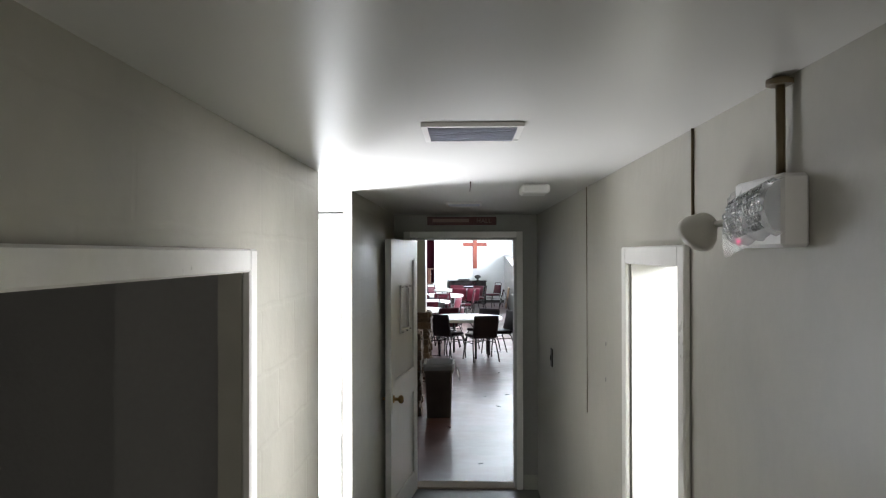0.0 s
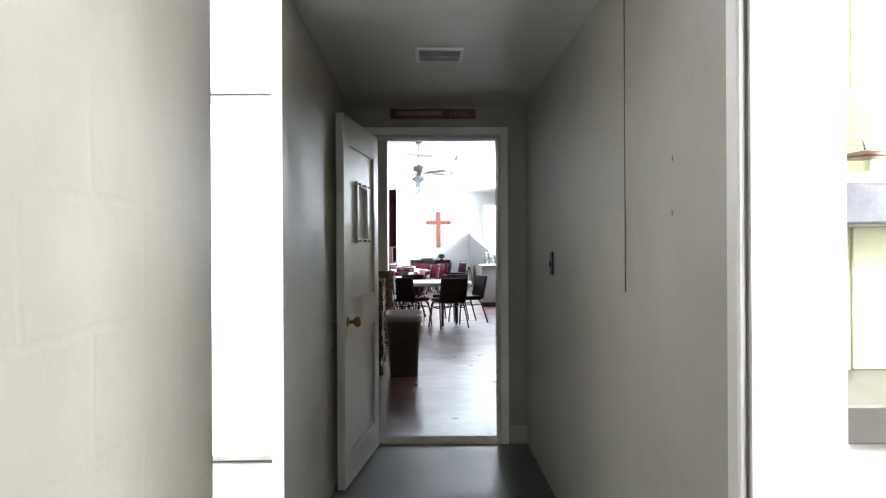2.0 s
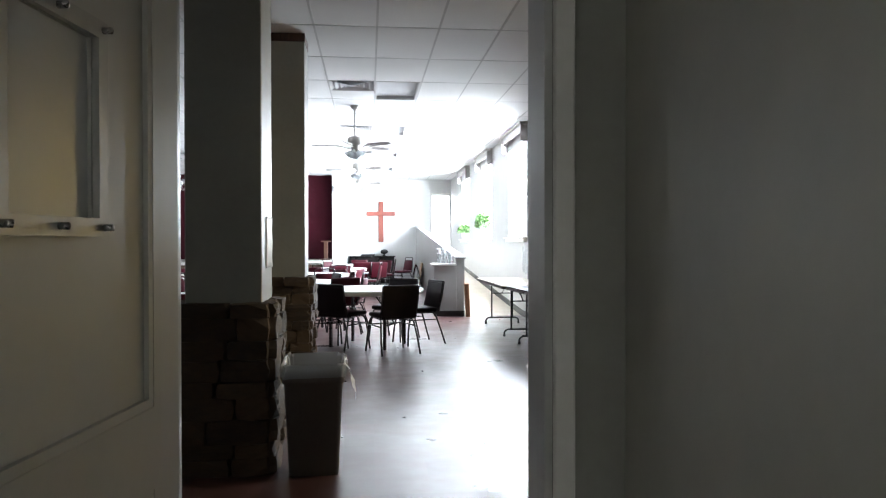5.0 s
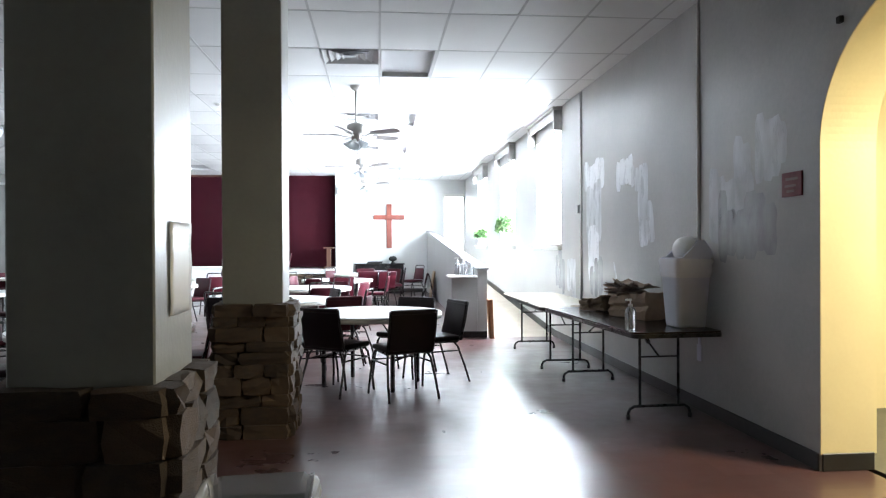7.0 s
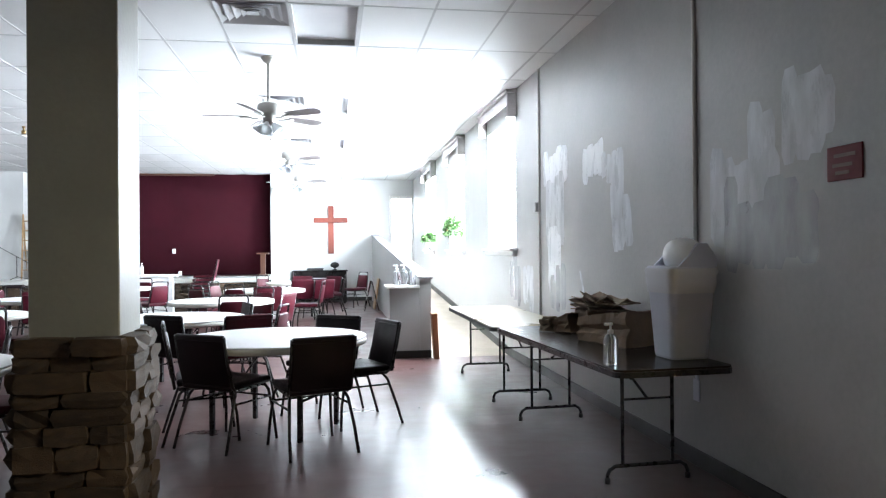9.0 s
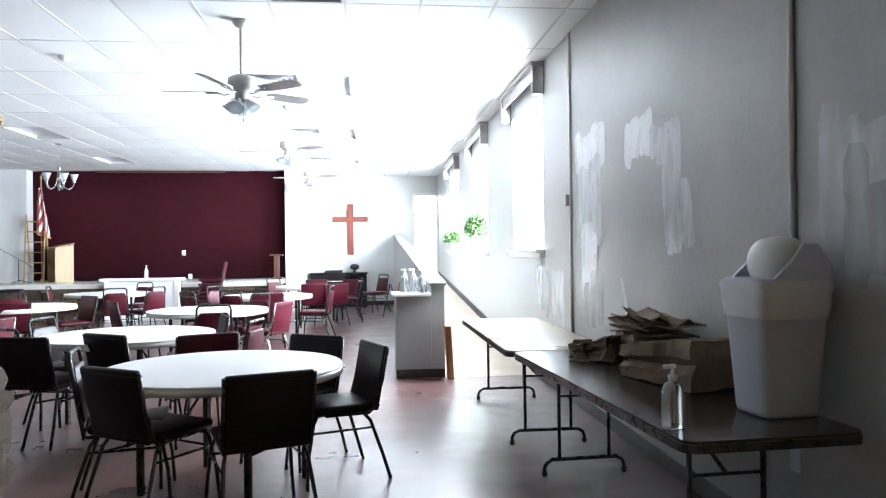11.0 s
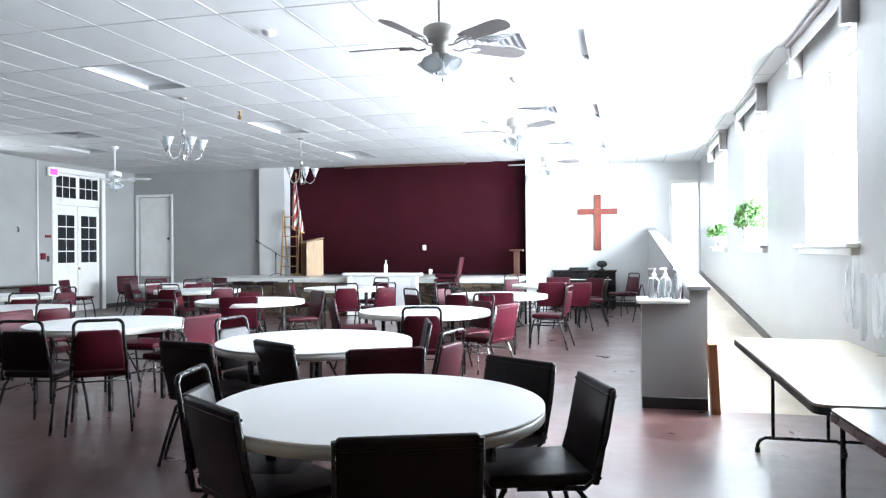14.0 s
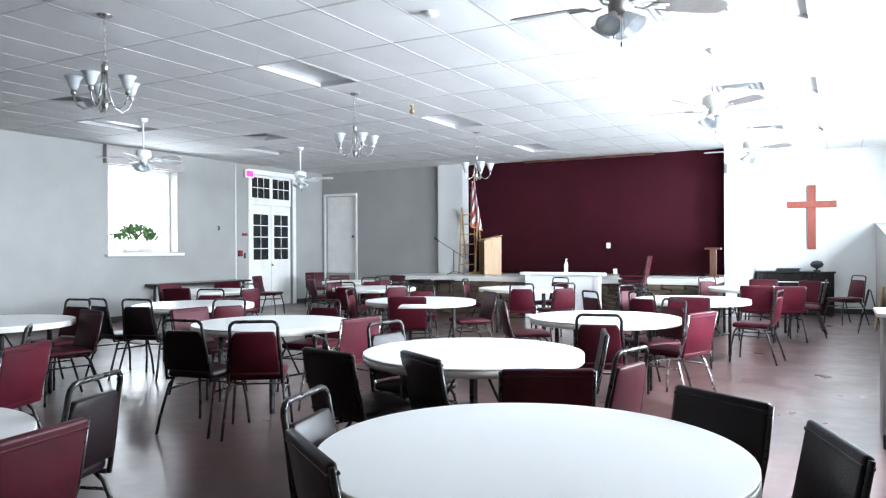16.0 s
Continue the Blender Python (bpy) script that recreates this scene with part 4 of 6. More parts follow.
def chandelier(x, y, spin):
    c = thing("chandelier", "brushed nickel chandelier with five frosted glass shades", "chandelier", "chandeliers", at=pose(x, y, CEIL - 0.006, 0, 0, spin))
    bb = B()
    lathe(bb, [(0.065, 0), (0.066, -0.01), (0.04, -0.025), (0.012, -0.035)], 20)
    part("canopy", bb, "nickel", c)
    bb = B()
    for k in range(9):
        z = -0.04 - k * 0.035
        ring = [(0.009 * math.cos(q), 0, z - 0.018 + 0.022 * math.sin(q)) if k % 2 else (0, 0.009 * math.cos(q), z - 0.018 + 0.022 * math.sin(q)) for q in (2 * math.pi * i / 8 for i in range(8))]
        tube(bb, ring, 0.0025, 5, closed=True)
    part("chain", bb, "nickel", c)
    bb = B()
    tube(bb, arc((0, 0, -0.385), 0.03, 0, 330, 12), 0.004, 6)
    lathe(bb, [(0.012, -0.42), (0.028, -0.44), (0.026, -0.48), (0.012, -0.5)], 14)
    tube(bb, [(0, 0, -0.49), (0, 0, -0.74)], 0.006, 8)
    lathe(bb, [(0.006, -0.72), (0.026, -0.75), (0.03, -0.78), (0.02, -0.82), (0.006, -0.86)], 14)
    part("stem", bb, "nickel", c)
    for k in range(5):
        t = Matrix.Rotation(radians(72 * k), 4, "Z")
        bb = B()
        pts = [(0.02, 0, -0.49), (0.025, 0, -0.58), (0.045, 0, -0.7), (0.09, 0, -0.8), (0.16, 0, -0.83), (0.22, 0, -0.79), (0.245, 0, -0.73), (0.245, 0, -0.69)]
        tube(bb, pts, 0.0065, 7)
        lathe(bb, [(0.01, -0.72), (0.024, -0.7), (0.024, -0.67), (0.0, -0.665)], 10, (0.245, 0, 0))
        bb.transform(t)
        a = part("arm", bb, "nickel", c)
        bb = B()
        lathe(bb, [(0.022, -0.67), (0.04, -0.64), (0.055, -0.59), (0.075, -0.555), (0.072, -0.556), (0.052, -0.59), (0.037, -0.638), (0.02, -0.662)], 16, (0.245, 0, 0))
        bb.transform(t)
        part("glass_shade", bb, "frost", a, "frosted bell-shaped glass shade")


for y, sp in ((16.65, 10), (20.37, 40), (24.04, 25)):
    chandelier(-4.42, y, sp)

s = thing("smoke_detector", "round white ceiling smoke detector", "smoke detector", at=pose(-1.91, 17.98, CEIL - 0.006))
bb = B()
lathe(bb, [(0.065, 0), (0.066, -0.02), (0.05, -0.035), (0.03, -0.045), (0, -0.046)], 20)
part("body", bb, "white_plastic", s)
s = thing("ceiling_camera", "small brass-coloured ceiling fitting", "ceiling fitting", at=pose(-4.17, 21.42, CEIL - 0.006))
bb = B()
lathe(bb, [(0.03, 0), (0.03, -0.01), (0.015, -0.02), (0.015, -0.06), (0.035, -0.07), (0.03, -0.12), (0, -0.125)], 14)
part("body", bb, "brass", s)

# ---- chairs and tables ----


def leg_set(parent, w, metal, back_top=None):
    """Splayed tubular legs of a stacking chair: front pair and rear pair."""
    for sx in (-1, 1):
        bb = B()
        tube(bb, [(sx * w * 0.46, 0.17, 0.43), (sx * w * 0.5, 0.2, 0.38), (sx * w * 0.54, 0.235, 0.2), (sx * w * 0.58, 0.25, 0.0)], 0.0115, 8)
        part("leg", bb, metal, parent)
        bb = B()
        tube(bb, [(sx * w * 0.46, -0.13, 0.42), (sx * w * 0.5, -0.17, 0.37), (sx * w * 0.55, -0.24, 0.16), (sx * w * 0.57, -0.29, 0.0)], 0.0115, 8)
        part("leg", bb, metal, parent)
        bb = B()
        tube(bb, [(sx * w * 0.52, 0.21, 0.33), (sx * w * 0.52, -0.18, 0.33)], 0.008, 6)
        part("stretcher", bb, metal, parent)
    bb = B()
    tube(bb, [(-w * 0.52, 0.212, 0.33), (w * 0.52, 0.212, 0.33)], 0.008, 6)
    part("stretcher", bb, metal, parent)


def chair_rect(vinyl, metal, label):
    """Stacking chair with a broad flat padded back."""
    c = thing("stacking_chair", label, "chair", "stacking chairs")
    bb = B()
    pad(bb, 0.44, 0.44, 0.055, pose(0, 0.02, 0.455), 0.024)
    part("seat", bb, vinyl, c)
    bb = B()
    pad(bb, 0.45, 0.035, 0.41, pose(0, -0.245, 0.63, 11, 0, 0), 0.014)
    bk = part("backrest", bb, vinyl, c)
    for z in (-0.17, 0.17):
        bb = B()
        bx(bb, -0.226, -0.02, z - 0.006, 0.226, 0.02, z + 0.006, 0.003)
        bb.transform(pose(0, -0.245, 0.63, 11, 0, 0))
        part("piping", bb, vinyl, bk)
    for sx in (-1, 1):
        bb = B()
        tube(bb, [(sx * 0.2, 0.12, 0.425), (sx * 0.215, -0.16, 0.42), (sx * 0.228, -0.2, 0.46), (sx * 0.228, -0.25, 0.63), (sx * 0.228, -0.285, 0.82)], 0.011, 8)
        part("back_post", bb, metal, c)
    for y in (0.17, -0.13):
        bb = B()
        tube(bb, [(-0.2, y, 0.418), (0.2, y, 0.418)], 0.01, 6)
        part("seat_rail", bb, metal, c)
    leg_set(c, 0.43, metal)
    return c


def chair_loop(vinyl, metal, label):
    """Stacking chair whose tubular frame loops over a narrower padded back."""
    c = thing("stacking_chair", label, "chair", "stacking chairs")
    bb = B()
    pad(bb, 0.42, 0.42, 0.06, pose(0, 0.02, 0.455), 0.026)
    part("seat", bb, vinyl, c)
    bb = B()
    out = [(-0.185, 0.0), (0.185, 0.0), (0.165, 0.27), (0.14, 0.315), (-0.14, 0.315), (-0.165, 0.27)]
    prism(bb, out, -0.018, 0.018, "y")
    bmesh.ops.bevel(bb, geom=bb.edges[:], offset=0.01, segments=2, affect="EDGES", profile=0.5)
    for f in bb.faces:
        f.smooth = True
    bb.transform(pose(0, -0.215, 0.49, 10, 0, 0))
    part("backrest", bb, vinyl, c)
    bb = B()
    t = pose(0, -0.215, 0.49, 10, 0, 0)
    pts = [(-0.2, 0.0, -0.08), (-0.196, 0.0, 0.05)] + [(-0.175, 0.0, 0.29)] + [(-0.13 + 0.045 * math.cos(radians(q)), 0.0, 0.345 + 0.05 * math.sin(radians(q))) for q in (175, 150, 120, 95)]
    pts = pts + [(-x, y, z) for x, y, z in pts[::-1]]
    tube(bb, [t @ Vector(p) for p in pts], 0.0125, 8)
    part("back_frame", bb, metal, c)
    bb = B()
    tube(bb, [(-0.2, -0.19, 0.415), (-0.192, 0.15, 0.42), (-0.17, 0.172, 0.42), (0.17, 0.172, 0.42), (0.192, 0.15, 0.42), (0.2, -0.19, 0.415)], 0.011, 8)
    part("seat_frame", bb, metal, c)
    leg_set(c, 0.41, metal)
    return c


# Rk and Lk carry the shade of backlit chairs in their vinyl colour
KINDS = {
    "Rk": chair_rect("black_or_backlit_vinyl", "black_metal", "stacking chair with a broad flat back, vinyl darkened for backlight"),
    "Rb": chair_rect("burgundy", "black_metal", "burgundy vinyl stacking chair with a broad flat back"),
    "Rs": chair_rect("burgundy", "chrome", "burgundy vinyl stacking chair with a bright metal frame"),
    "Lk": chair_loop("black_or_backlit_vinyl", "black_metal", "stacking chair with a looped tube back, vinyl darkened for backlight"),
    "Lb": chair_loop("burgundy", "black_metal", "burgundy vinyl stacking chair with a looped tube back"),
}


def round_table(x, y, r=0.72):
    t = thing("round_table", "round white-topped folding table on dark legs", "table", "round tables in the hall", at=pose(x, y, 0, 0, 0, (x * 37 + y * 53) % 60 - 40))
    bb = B()
    lathe(bb, [(r - 0.004, 0.742), (r - 0.001, 0.74), (r - 0.001, 0.728)], 72)
    part("tabletop", bb, "white_top", t)
    bb = B()
    lathe(bb, [(r - 0.03, 0.684), (r - 0.004, 0.686), (r, 0.69), (r, 0.728), (r - 0.03, 0.729)], 72)
    part("rim", bb, "edge_white", t, "pale rounded table edge")
    for sx in (-1, 1):
        for sy in (-1, 1):
            bb = B()
            bx(bb, sx * 0.38 - 0.018, sy * 0.3 - 0.018, 0.0, sx * 0.38 + 0.018, sy * 0.3 + 0.018, 0.69, 0.004)
            part("leg", bb, "black_metal", t)
        bb = B()
        tube(bb, [(sx * 0.38, -0.3, 0.3), (sx * 0.38, 0.3, 0.3)], 0.01, 6)
        part("crossbar", bb, "black_metal", t)
        bb = B()
        tube(bb, [(sx * 0.38, 0, 0.3), (sx * 0.08, 0, 0.685)], 0.009, 6)
        part("brace", bb, "black_metal", t)
    return t


used = set()


def seat_at(kind, bx_, by_, tx, ty, turn=0.0):
    """A chair whose back stands at (bx_, by_) and which faces the point (tx, ty)."""
    d = Vector((tx - bx_, ty - by_)).normalized()
    a = math.degrees(math.atan2(d.y, d.x)) - 90 + turn
    f = Vector((-math.sin(radians(a)), math.cos(radians(a))))
    m = pose(bx_ + f.x * 0.275, by_ + f.y * 0.275, 0, 0, 0, a)
    if kind not in used:
        used.add(kind)
        KINDS[kind].matrix_world = m
        return KINDS[kind]
    return copy_thing(KINDS[kind], m)


# each table: centre, then chairs by kind and place of the back's top (and a turn away from the table)
SETS = [
    ((0.26, 14.79), [("Rk", 0.65, 13.93, -4), ("Rk", -0.22, 14.23, 6), ("Rk", 1.17, 15.05, 5), ("Rk", 0.76, 15.58), ("Lk", -0.55, 14.62)]),
    ((-0.93, 16.78), [("Rk", -1.42, 15.88, 14), ("Lk", -1.57, 16.0), ("Rk", -0.85, 15.97, -38), ("Rb", -0.06, 15.83, -13), ("Rk", -0.26, 17.5, -28), ("Lb", 0.22, 16.33, 8), ("Lk", -1.72, 16.95)]),
    ((-0.83, 19.47), [("Lb", -0.5, 18.18), ("Rs", 0.1, 19.35, -14), ("Lb", -0.3, 20.15), ("Rb", -2.15, 20.0, 55)]),
    ((-3.43, 17.66), [("Lb", -3.55, 18.6), ("Lb", -2.64, 16.57), ("Lk", -3.2, 16.4), ("Rs", -2.41, 17.62, -9), ("Rb", -4.55, 17.7)]),
    ((-1.95, 13.62), [("Lk", -1.59, 14.5, -48), ("Rb", -1.12, 13.92, -10), ("Rb", -1.5, 12.7), ("Lk", -2.75, 13.2)]),
    ((-5.85, 18.95), [("Lk", -5.5, 17.83), ("Lk", -6.0, 17.72), ("Lb", -4.66, 18.35), ("Lb", -6.25, 19.6)]),
    ((-7.95, 21.2), [("Rb", -9.0, 21.3), ("Rb", -7.7, 20.3), ("Lb", -6.85, 21.0), ("Rb", -8.5, 22.15)]),
    ((-5.95, 16.55), [("Rb", -5.25, 17.1, 40), ("Lb", -6.1, 17.55)]),
    ((-3.62, 20.7), [("Rb", -3.42, 20.03, 6), ("Rb", -2.95, 21.4), ("Lb", -4.5, 20.35), ("Lb", -4.1, 21.55)]),
    ((-5.9, 23.0), [("Lb", -7.0, 23.3), ("Lb", -5.75, 21.95), ("Lb", -6.5, 23.8), ("Lb", -4.99, 22.3)]),
    ((-7.6, 24.9), [("Lb", -8.1, 24.0), ("Rb", -8.5, 25.5), ("Rb", -7.3, 26.0), ("Lb", -6.7, 24.5)]),
    ((-3.55, 23.95), [("Lb", -2.98, 22.6), ("Lb", -2.45, 23.0), ("Lb", -3.2, 24.95), ("Lb", -4.5, 23.75)]),
    ((-0.5, 22.35), [("Lb", -1.5, 21.2), ("Lb", -1.45, 22.75), ("Lb", -0.9, 21.3), ("Rb", -0.36, 21.34), ("Lb", 0.55, 22.2)]),
    ((-0.03, 25.4), [("Lb", -0.9, 26.24), ("Rb", 0.0, 26.6), ("Rb", 0.55, 24.3), ("Rb", 0.75, 26.28), ("Lb", 1.0, 25.4), ("Rb", 0.1, 24.3)]),
    ((-4.5, 14.75), [("Rb", -3.3, 15.25), ("Lk", -3.85, 15.6)]),
]
for (tx, ty), seats in SETS:
    round_table(tx, ty)
    for kind, px, py, *more in seats:
        seat_at(kind, px, py, tx, ty, more[0] if more else 0.0)
seat_at("Lb", 1.5, 27.7, 0.6, 27.0)
seat_at("Rb", -10.0, 24.53, -8.6, 25.0)
seat_at("Rb", -10.3, 26.9, -9.5, 26.2)

# stacked chairs in front of the stage
for k in range(6):
    c = copy_thing(KINDS["Rb"], pose(-2.3 + 0.03 * k, 26.1 - 0.012 * k, 0.085 * k, 0, 0, 104 - 2 * k))
    tagged(c, "burgundy chair in a tall stack before the stage", "chair", "stacked chairs")


def folding_table(x0, y0, x1, y1, top, edge, label, turn=0.0):
    """A long folding table with bent-tube legs at both ends."""
    t = thing("folding_table", label, "table", "folding tables along the wall")
    bb = B()
    w, cr = 0.03, 0.06
    out = []
    for cx, cy, a0 in ((x1 - cr, y1 - cr, 0), (x0 + cr, y1 - cr, 90), (x0 + cr, y0 + cr, 180), (x1 - cr, y0 + cr, 270)):
        out += [(cx + cr * math.cos(radians(a0 + q)), cy + cr * math.sin(radians(a0 + q))) for q in (0, 22, 45, 68, 90)]
    prism(bb, [(p[0], p[1]) for p in out], 0.728, 0.74)
    part("tabletop", bb, top, t)
    bb = B()
    c = Vector(((x0 + x1) / 2, (y0 + y1) / 2))
    prism(bb, [(p[0] + (0.003 if p[0] > c.x else -0.003), p[1] + (0.003 if p[1] > c.y else -0.003)) for p in out], 0.695, 0.7275)
    part("rim", bb, edge, t, "dark rubber table edge")
    for y, s in ((y0 + 0.36, 1), (y1 - 0.36, -1)):
        bb = B()
        xa, xb = x0 + 0.1, x1 - 0.1
        for x, o in ((xa + 0.1, 1), (xb - 0.1, -1)):
            tube(bb, [(x, y, 0.7), (x, y, 0.1)], 0.012, 8)
        pts = [(xa, y, 0.0), (xa, y, 0.05), (xa + 0.015, y, 0.08), (xa + 0.05, y, 0.1), (xb - 0.05, y, 0.1), (xb - 0.015, y, 0.08), (xb, y, 0.05), (xb, y, 0.0)]
        tube(bb, pts, 0.0125, 8)
        lg = part("leg_frame", bb, "black_metal", t)
        bb = B()
        xm = (xa + xb) / 2
        tube(bb, [(xa + 0.1, y, 0.5), (xb - 0.1, y, 0.5)], 0.008, 6)
        tube(bb, [(xm, y, 0.5), (xm, y + s * 0.22, 0.6), (xm, y + s * 0.42, 0.7)], 0.009, 6)
        obx(bb, pose(xm, y + s * 0.22, 0.6, 25 * s, 0, 0), 0.03, 0.06, 0.03, 0.005)
        part("brace", bb, "black_metal", lg)
        for x in (xa, xb):
            bb = B()
            lathe(bb, [(0.017, 0.0), (0.018, 0.03), (0.013, 0.035)], 10, (x, y, 0.0))
            part("foot_cap", bb, "baseboard", lg)
    t.matrix_world = Matrix.Translation((x0, y0, 0)) @ Matrix.Rotation(radians(turn), 4, "Z") @ Matrix.Translation((-x0, -y0, 0))
    return t


folding_table(2.26, 12.69, 2.99, 15.08, "walnut_top", "black_metal", "dark walnut laminate folding table along the wall", 3.4)
folding_table(2.085, 15.13, 2.83, 17.5, "tan_top", "baseboard", "pale tan laminate folding table along the wall")

# ---- on the folding table ----


def rrect(w, d, r, n=4):
    out = []
    for cx, cy, a0 in ((w / 2 - r, d / 2 - r, 0), (-w / 2 + r, d / 2 - r, 90), (-w / 2 + r, -d / 2 + r, 180), (w / 2 - r, -d / 2 + r, 270)):
        out += [(cx + r * math.cos(radians(a0 + 90 * k / n)), cy + r * math.sin(radians(a0 + 90 * k / n))) for k in range(n + 1)]
    return out


def loft(bm, sections, caps=(True, True)):
    """Rings of points joined by faces: each (outline, z)."""
    rings = [[bm.verts.new((x, y, z)) for x, y in o] for o, z in sections]
    for a, c in zip(rings, rings[1:]):
        n = len(a)
        for j in range(n):
            f = bm.faces.new((a[j], a[(j + 1) % n], c[(j + 1) % n], c[j]))
            f.smooth = True
    if caps[0]:
        bm.faces.new(rings[0][::-1])
    if caps[1]:
        bm.faces.new(rings[-1])
    return bm


w = thing("waste_bin", "tall pale grey plastic bin with a swing lid and liner", "waste bin", at=pose(2.84, 13.1, 0.742, 0, 0, 4) @ Matrix.Diagonal((0.88, 0.88, 1, 1)))
bb = B()
loft(bb, [(rrect(0.28, 0.27, 0.05), 0.0), (rrect(0.29, 0.28, 0.05), 0.02), (rrect(0.36, 0.36, 0.06), 0.5), (rrect(0.375, 0.375, 0.06), 0.51), (rrect(0.375, 0.375, 0.06), 0.535)])
part("body", bb, "bin_grey", w)
bb = B()
loft(bb, [(rrect(0.37, 0.37, 0.06), 0.536), (rrect(0.365, 0.365, 0.06), 0.556), (rrect(0.34, 0.34, 0.05), 0.562)])
lo = part("lid", bb, "bin_grey", w)
for y in (-0.165, 0.165):
    bb = B()
    prism(bb, [(-0.12, 0.558), (0.175, 0.558), (0.165, 0.62), (0.1, 0.7), (0.03, 0.7), (-0.03, 0.63)], y - 0.011, y + 0.011, "y")
    part("lid_side", bb, "bin_grey", lo)
bb = B()
prism(bb, [(0.13, 0.558), (0.172, 0.558), (0.162, 0.62), (0.1, 0.695), (0.07, 0.695)], -0.15, 0.15, "y")
part("lid_back", bb, "bin_grey", lo)
bb = B()
lathe(bb, [(0.0, -0.148), (0.07, -0.14), (0.1, -0.1), (0.112, 0.0), (0.1, 0.1), (0.07, 0.14), (0.0, 0.148)], 24)
bb.transform(pose(0.02, 0, 0.625, 90, 0, 0))
part("flap", bb, "white_plastic", lo, "rounded white swing flap")
bb = B()
rl = random.Random(3)
secs = []
for z, k in ((0.55, 1.04), (0.53, 1.075), (0.5, 1.05), (0.46, 1.06), (0.42, 1.045), (0.4, 1.03)):
    o = [(x * k + rl.uniform(-0.006, 0.006), y * k + rl.uniform(-0.006, 0.006)) for x, y in rrect(0.37 - (0.545 - z) * 0.15, 0.37 - (0.545 - z) * 0.15, 0.06)]
    secs.append((o, z))
loft(bb, secs, (False, False))
part("liner", bb, "liner", w, "thin white plastic bin liner")


def pump_bottle(x, y, z, label, s=1.0, spin=0, body="clear_plastic"):
    p = thing("pump_bottle", label, "pump bottle", "pump bottles", at=pose(x, y, z, 0, 0, spin))
    bb = B()
    loft(bb, [(rrect(0.075 * s, 0.05 * s, 0.015 * s), 0.0), (rrect(0.08 * s, 0.055 * s, 0.018 * s), 0.01 * s), (rrect(0.08 * s, 0.055 * s, 0.018 * s), 0.13 * s), (rrect(0.06 * s, 0.045 * s, 0.018 * s), 0.155 * s), (rrect(0.028 * s, 0.028 * s, 0.013 * s), 0.165 * s)])
    part("bottle", bb, body, p)
    bb = B()
    lathe(bb, [(0.016 * s, 0.165 * s), (0.017 * s, 0.185 * s), (0.006 * s, 0.19 * s), (0.006 * s, 0.21 * s)], 14)
    bx(bb, -0.012 * s, -0.01 * s, 0.21 * s, 0.04 * s, 0.01 * s, 0.225 * s, 0.003 * s)
    part("pump", bb, "white_plastic", p, "white pump head")
    bb = B()
    tube(bb, [(0, 0, 0.17 * s), (0.005 * s, 0, 0.02 * s)], 0.003 * s, 6)
    part("dip_tube", bb, "white_plastic", p)
    return p


pump_bottle(2.305, 12.9, 0.742, "clear pump bottle of sanitizer on the table", 1.08, 200)
for k, (px, py) in enumerate(((1.56, 18.55), (1.66, 18.6), (1.76, 18.52))):
    pump_bottle(px, py, 0.954, "clear pump bottle on the end of the ramp wall", 1.22, 30 * k + 160)
pump_bottle(-3.65, 26.56, 0.921, "white pump bottle on the white counter", 1.2, 90, "white_plastic")


def crushed(b2, seed, amount, cell=0.09):
    """Sharp creases: each small patch of paper tilts its own way."""
    rr = random.Random(seed)
    tilt = {}
    for v in b2.verts:
        key = (round(v.co.x / cell), round(v.co.y / cell), round(v.co.z / cell))
        if key not in tilt:
            tilt[key] = Vector((rr.uniform(-1, 1), rr.uniform(-1, 1), rr.uniform(-1, 1)))
        v.co += tilt[key] * amount + Vector((rr.uniform(-1, 1), rr.uniform(-1, 1), rr.uniform(-1, 1))) * amount * 0.3
    low = min(v.co.z for v in b2.verts)
    for v in b2.verts:
        v.co.z = max(0.001, v.co.z - low - amount)


def paper_bag(at, length, width, h0, h1, seed, amount, label):
    """A brown bag lying down: body, folded bottom flap and mouth."""
    o = thing("paper_bag", label, "paper bag", "paper bags", at=at)
    bb = B()
    n, secs = 12, []
    for k in range(n + 1):
        u = k / n
        h = h0 + (h1 - h0) * u
        w = width * (1 - 0.06 * math.sin(math.pi * u))
        sec = []
        for a0, a1 in (((-w / 2, 0), (w / 2, 0)), ((w / 2, 0), (w / 2, h)), ((w / 2, h), (-w / 2, h)), ((-w / 2, h), (-w / 2, 0))):
            for m in range(6):
                t = m / 6
                pinch = 0.78 if a0[0] == a1[0] and m == 3 else 1.0
                sec.append(((a0[0] + (a1[0] - a0[0]) * t) * pinch, a0[1] + (a1[1] - a0[1]) * t))
        secs.append([bb.verts.new((x, length * (u - 0.5), z)) for x, z in sec])
    for a, c in zip(secs, secs[1:]):
        for q in range(24):
            bb.faces.new((a[q], a[(q + 1) % 24], c[(q + 1) % 24], c[q]))
    bb.faces.new(secs[0])
    bb.faces.new(secs[-1][::-1])
    crushed(bb, seed, amount)
    body = part("body", bb, "kraft", o)
    bb = B()
    obx(bb, pose(0, -length / 2 - 0.012, h0 * 0.52, -14, 0, 4), width * 0.86, 0.006, h0 * 0.8)
    bmesh.ops.subdivide_edges(bb, edges=bb.edges[:], cuts=3, use_grid_fill=True)
    crushed(bb, seed + 1, amount * 0.35)
    part("bottom_flap", bb, "kraft", body, "paler folded bottom of the bag")
    return o


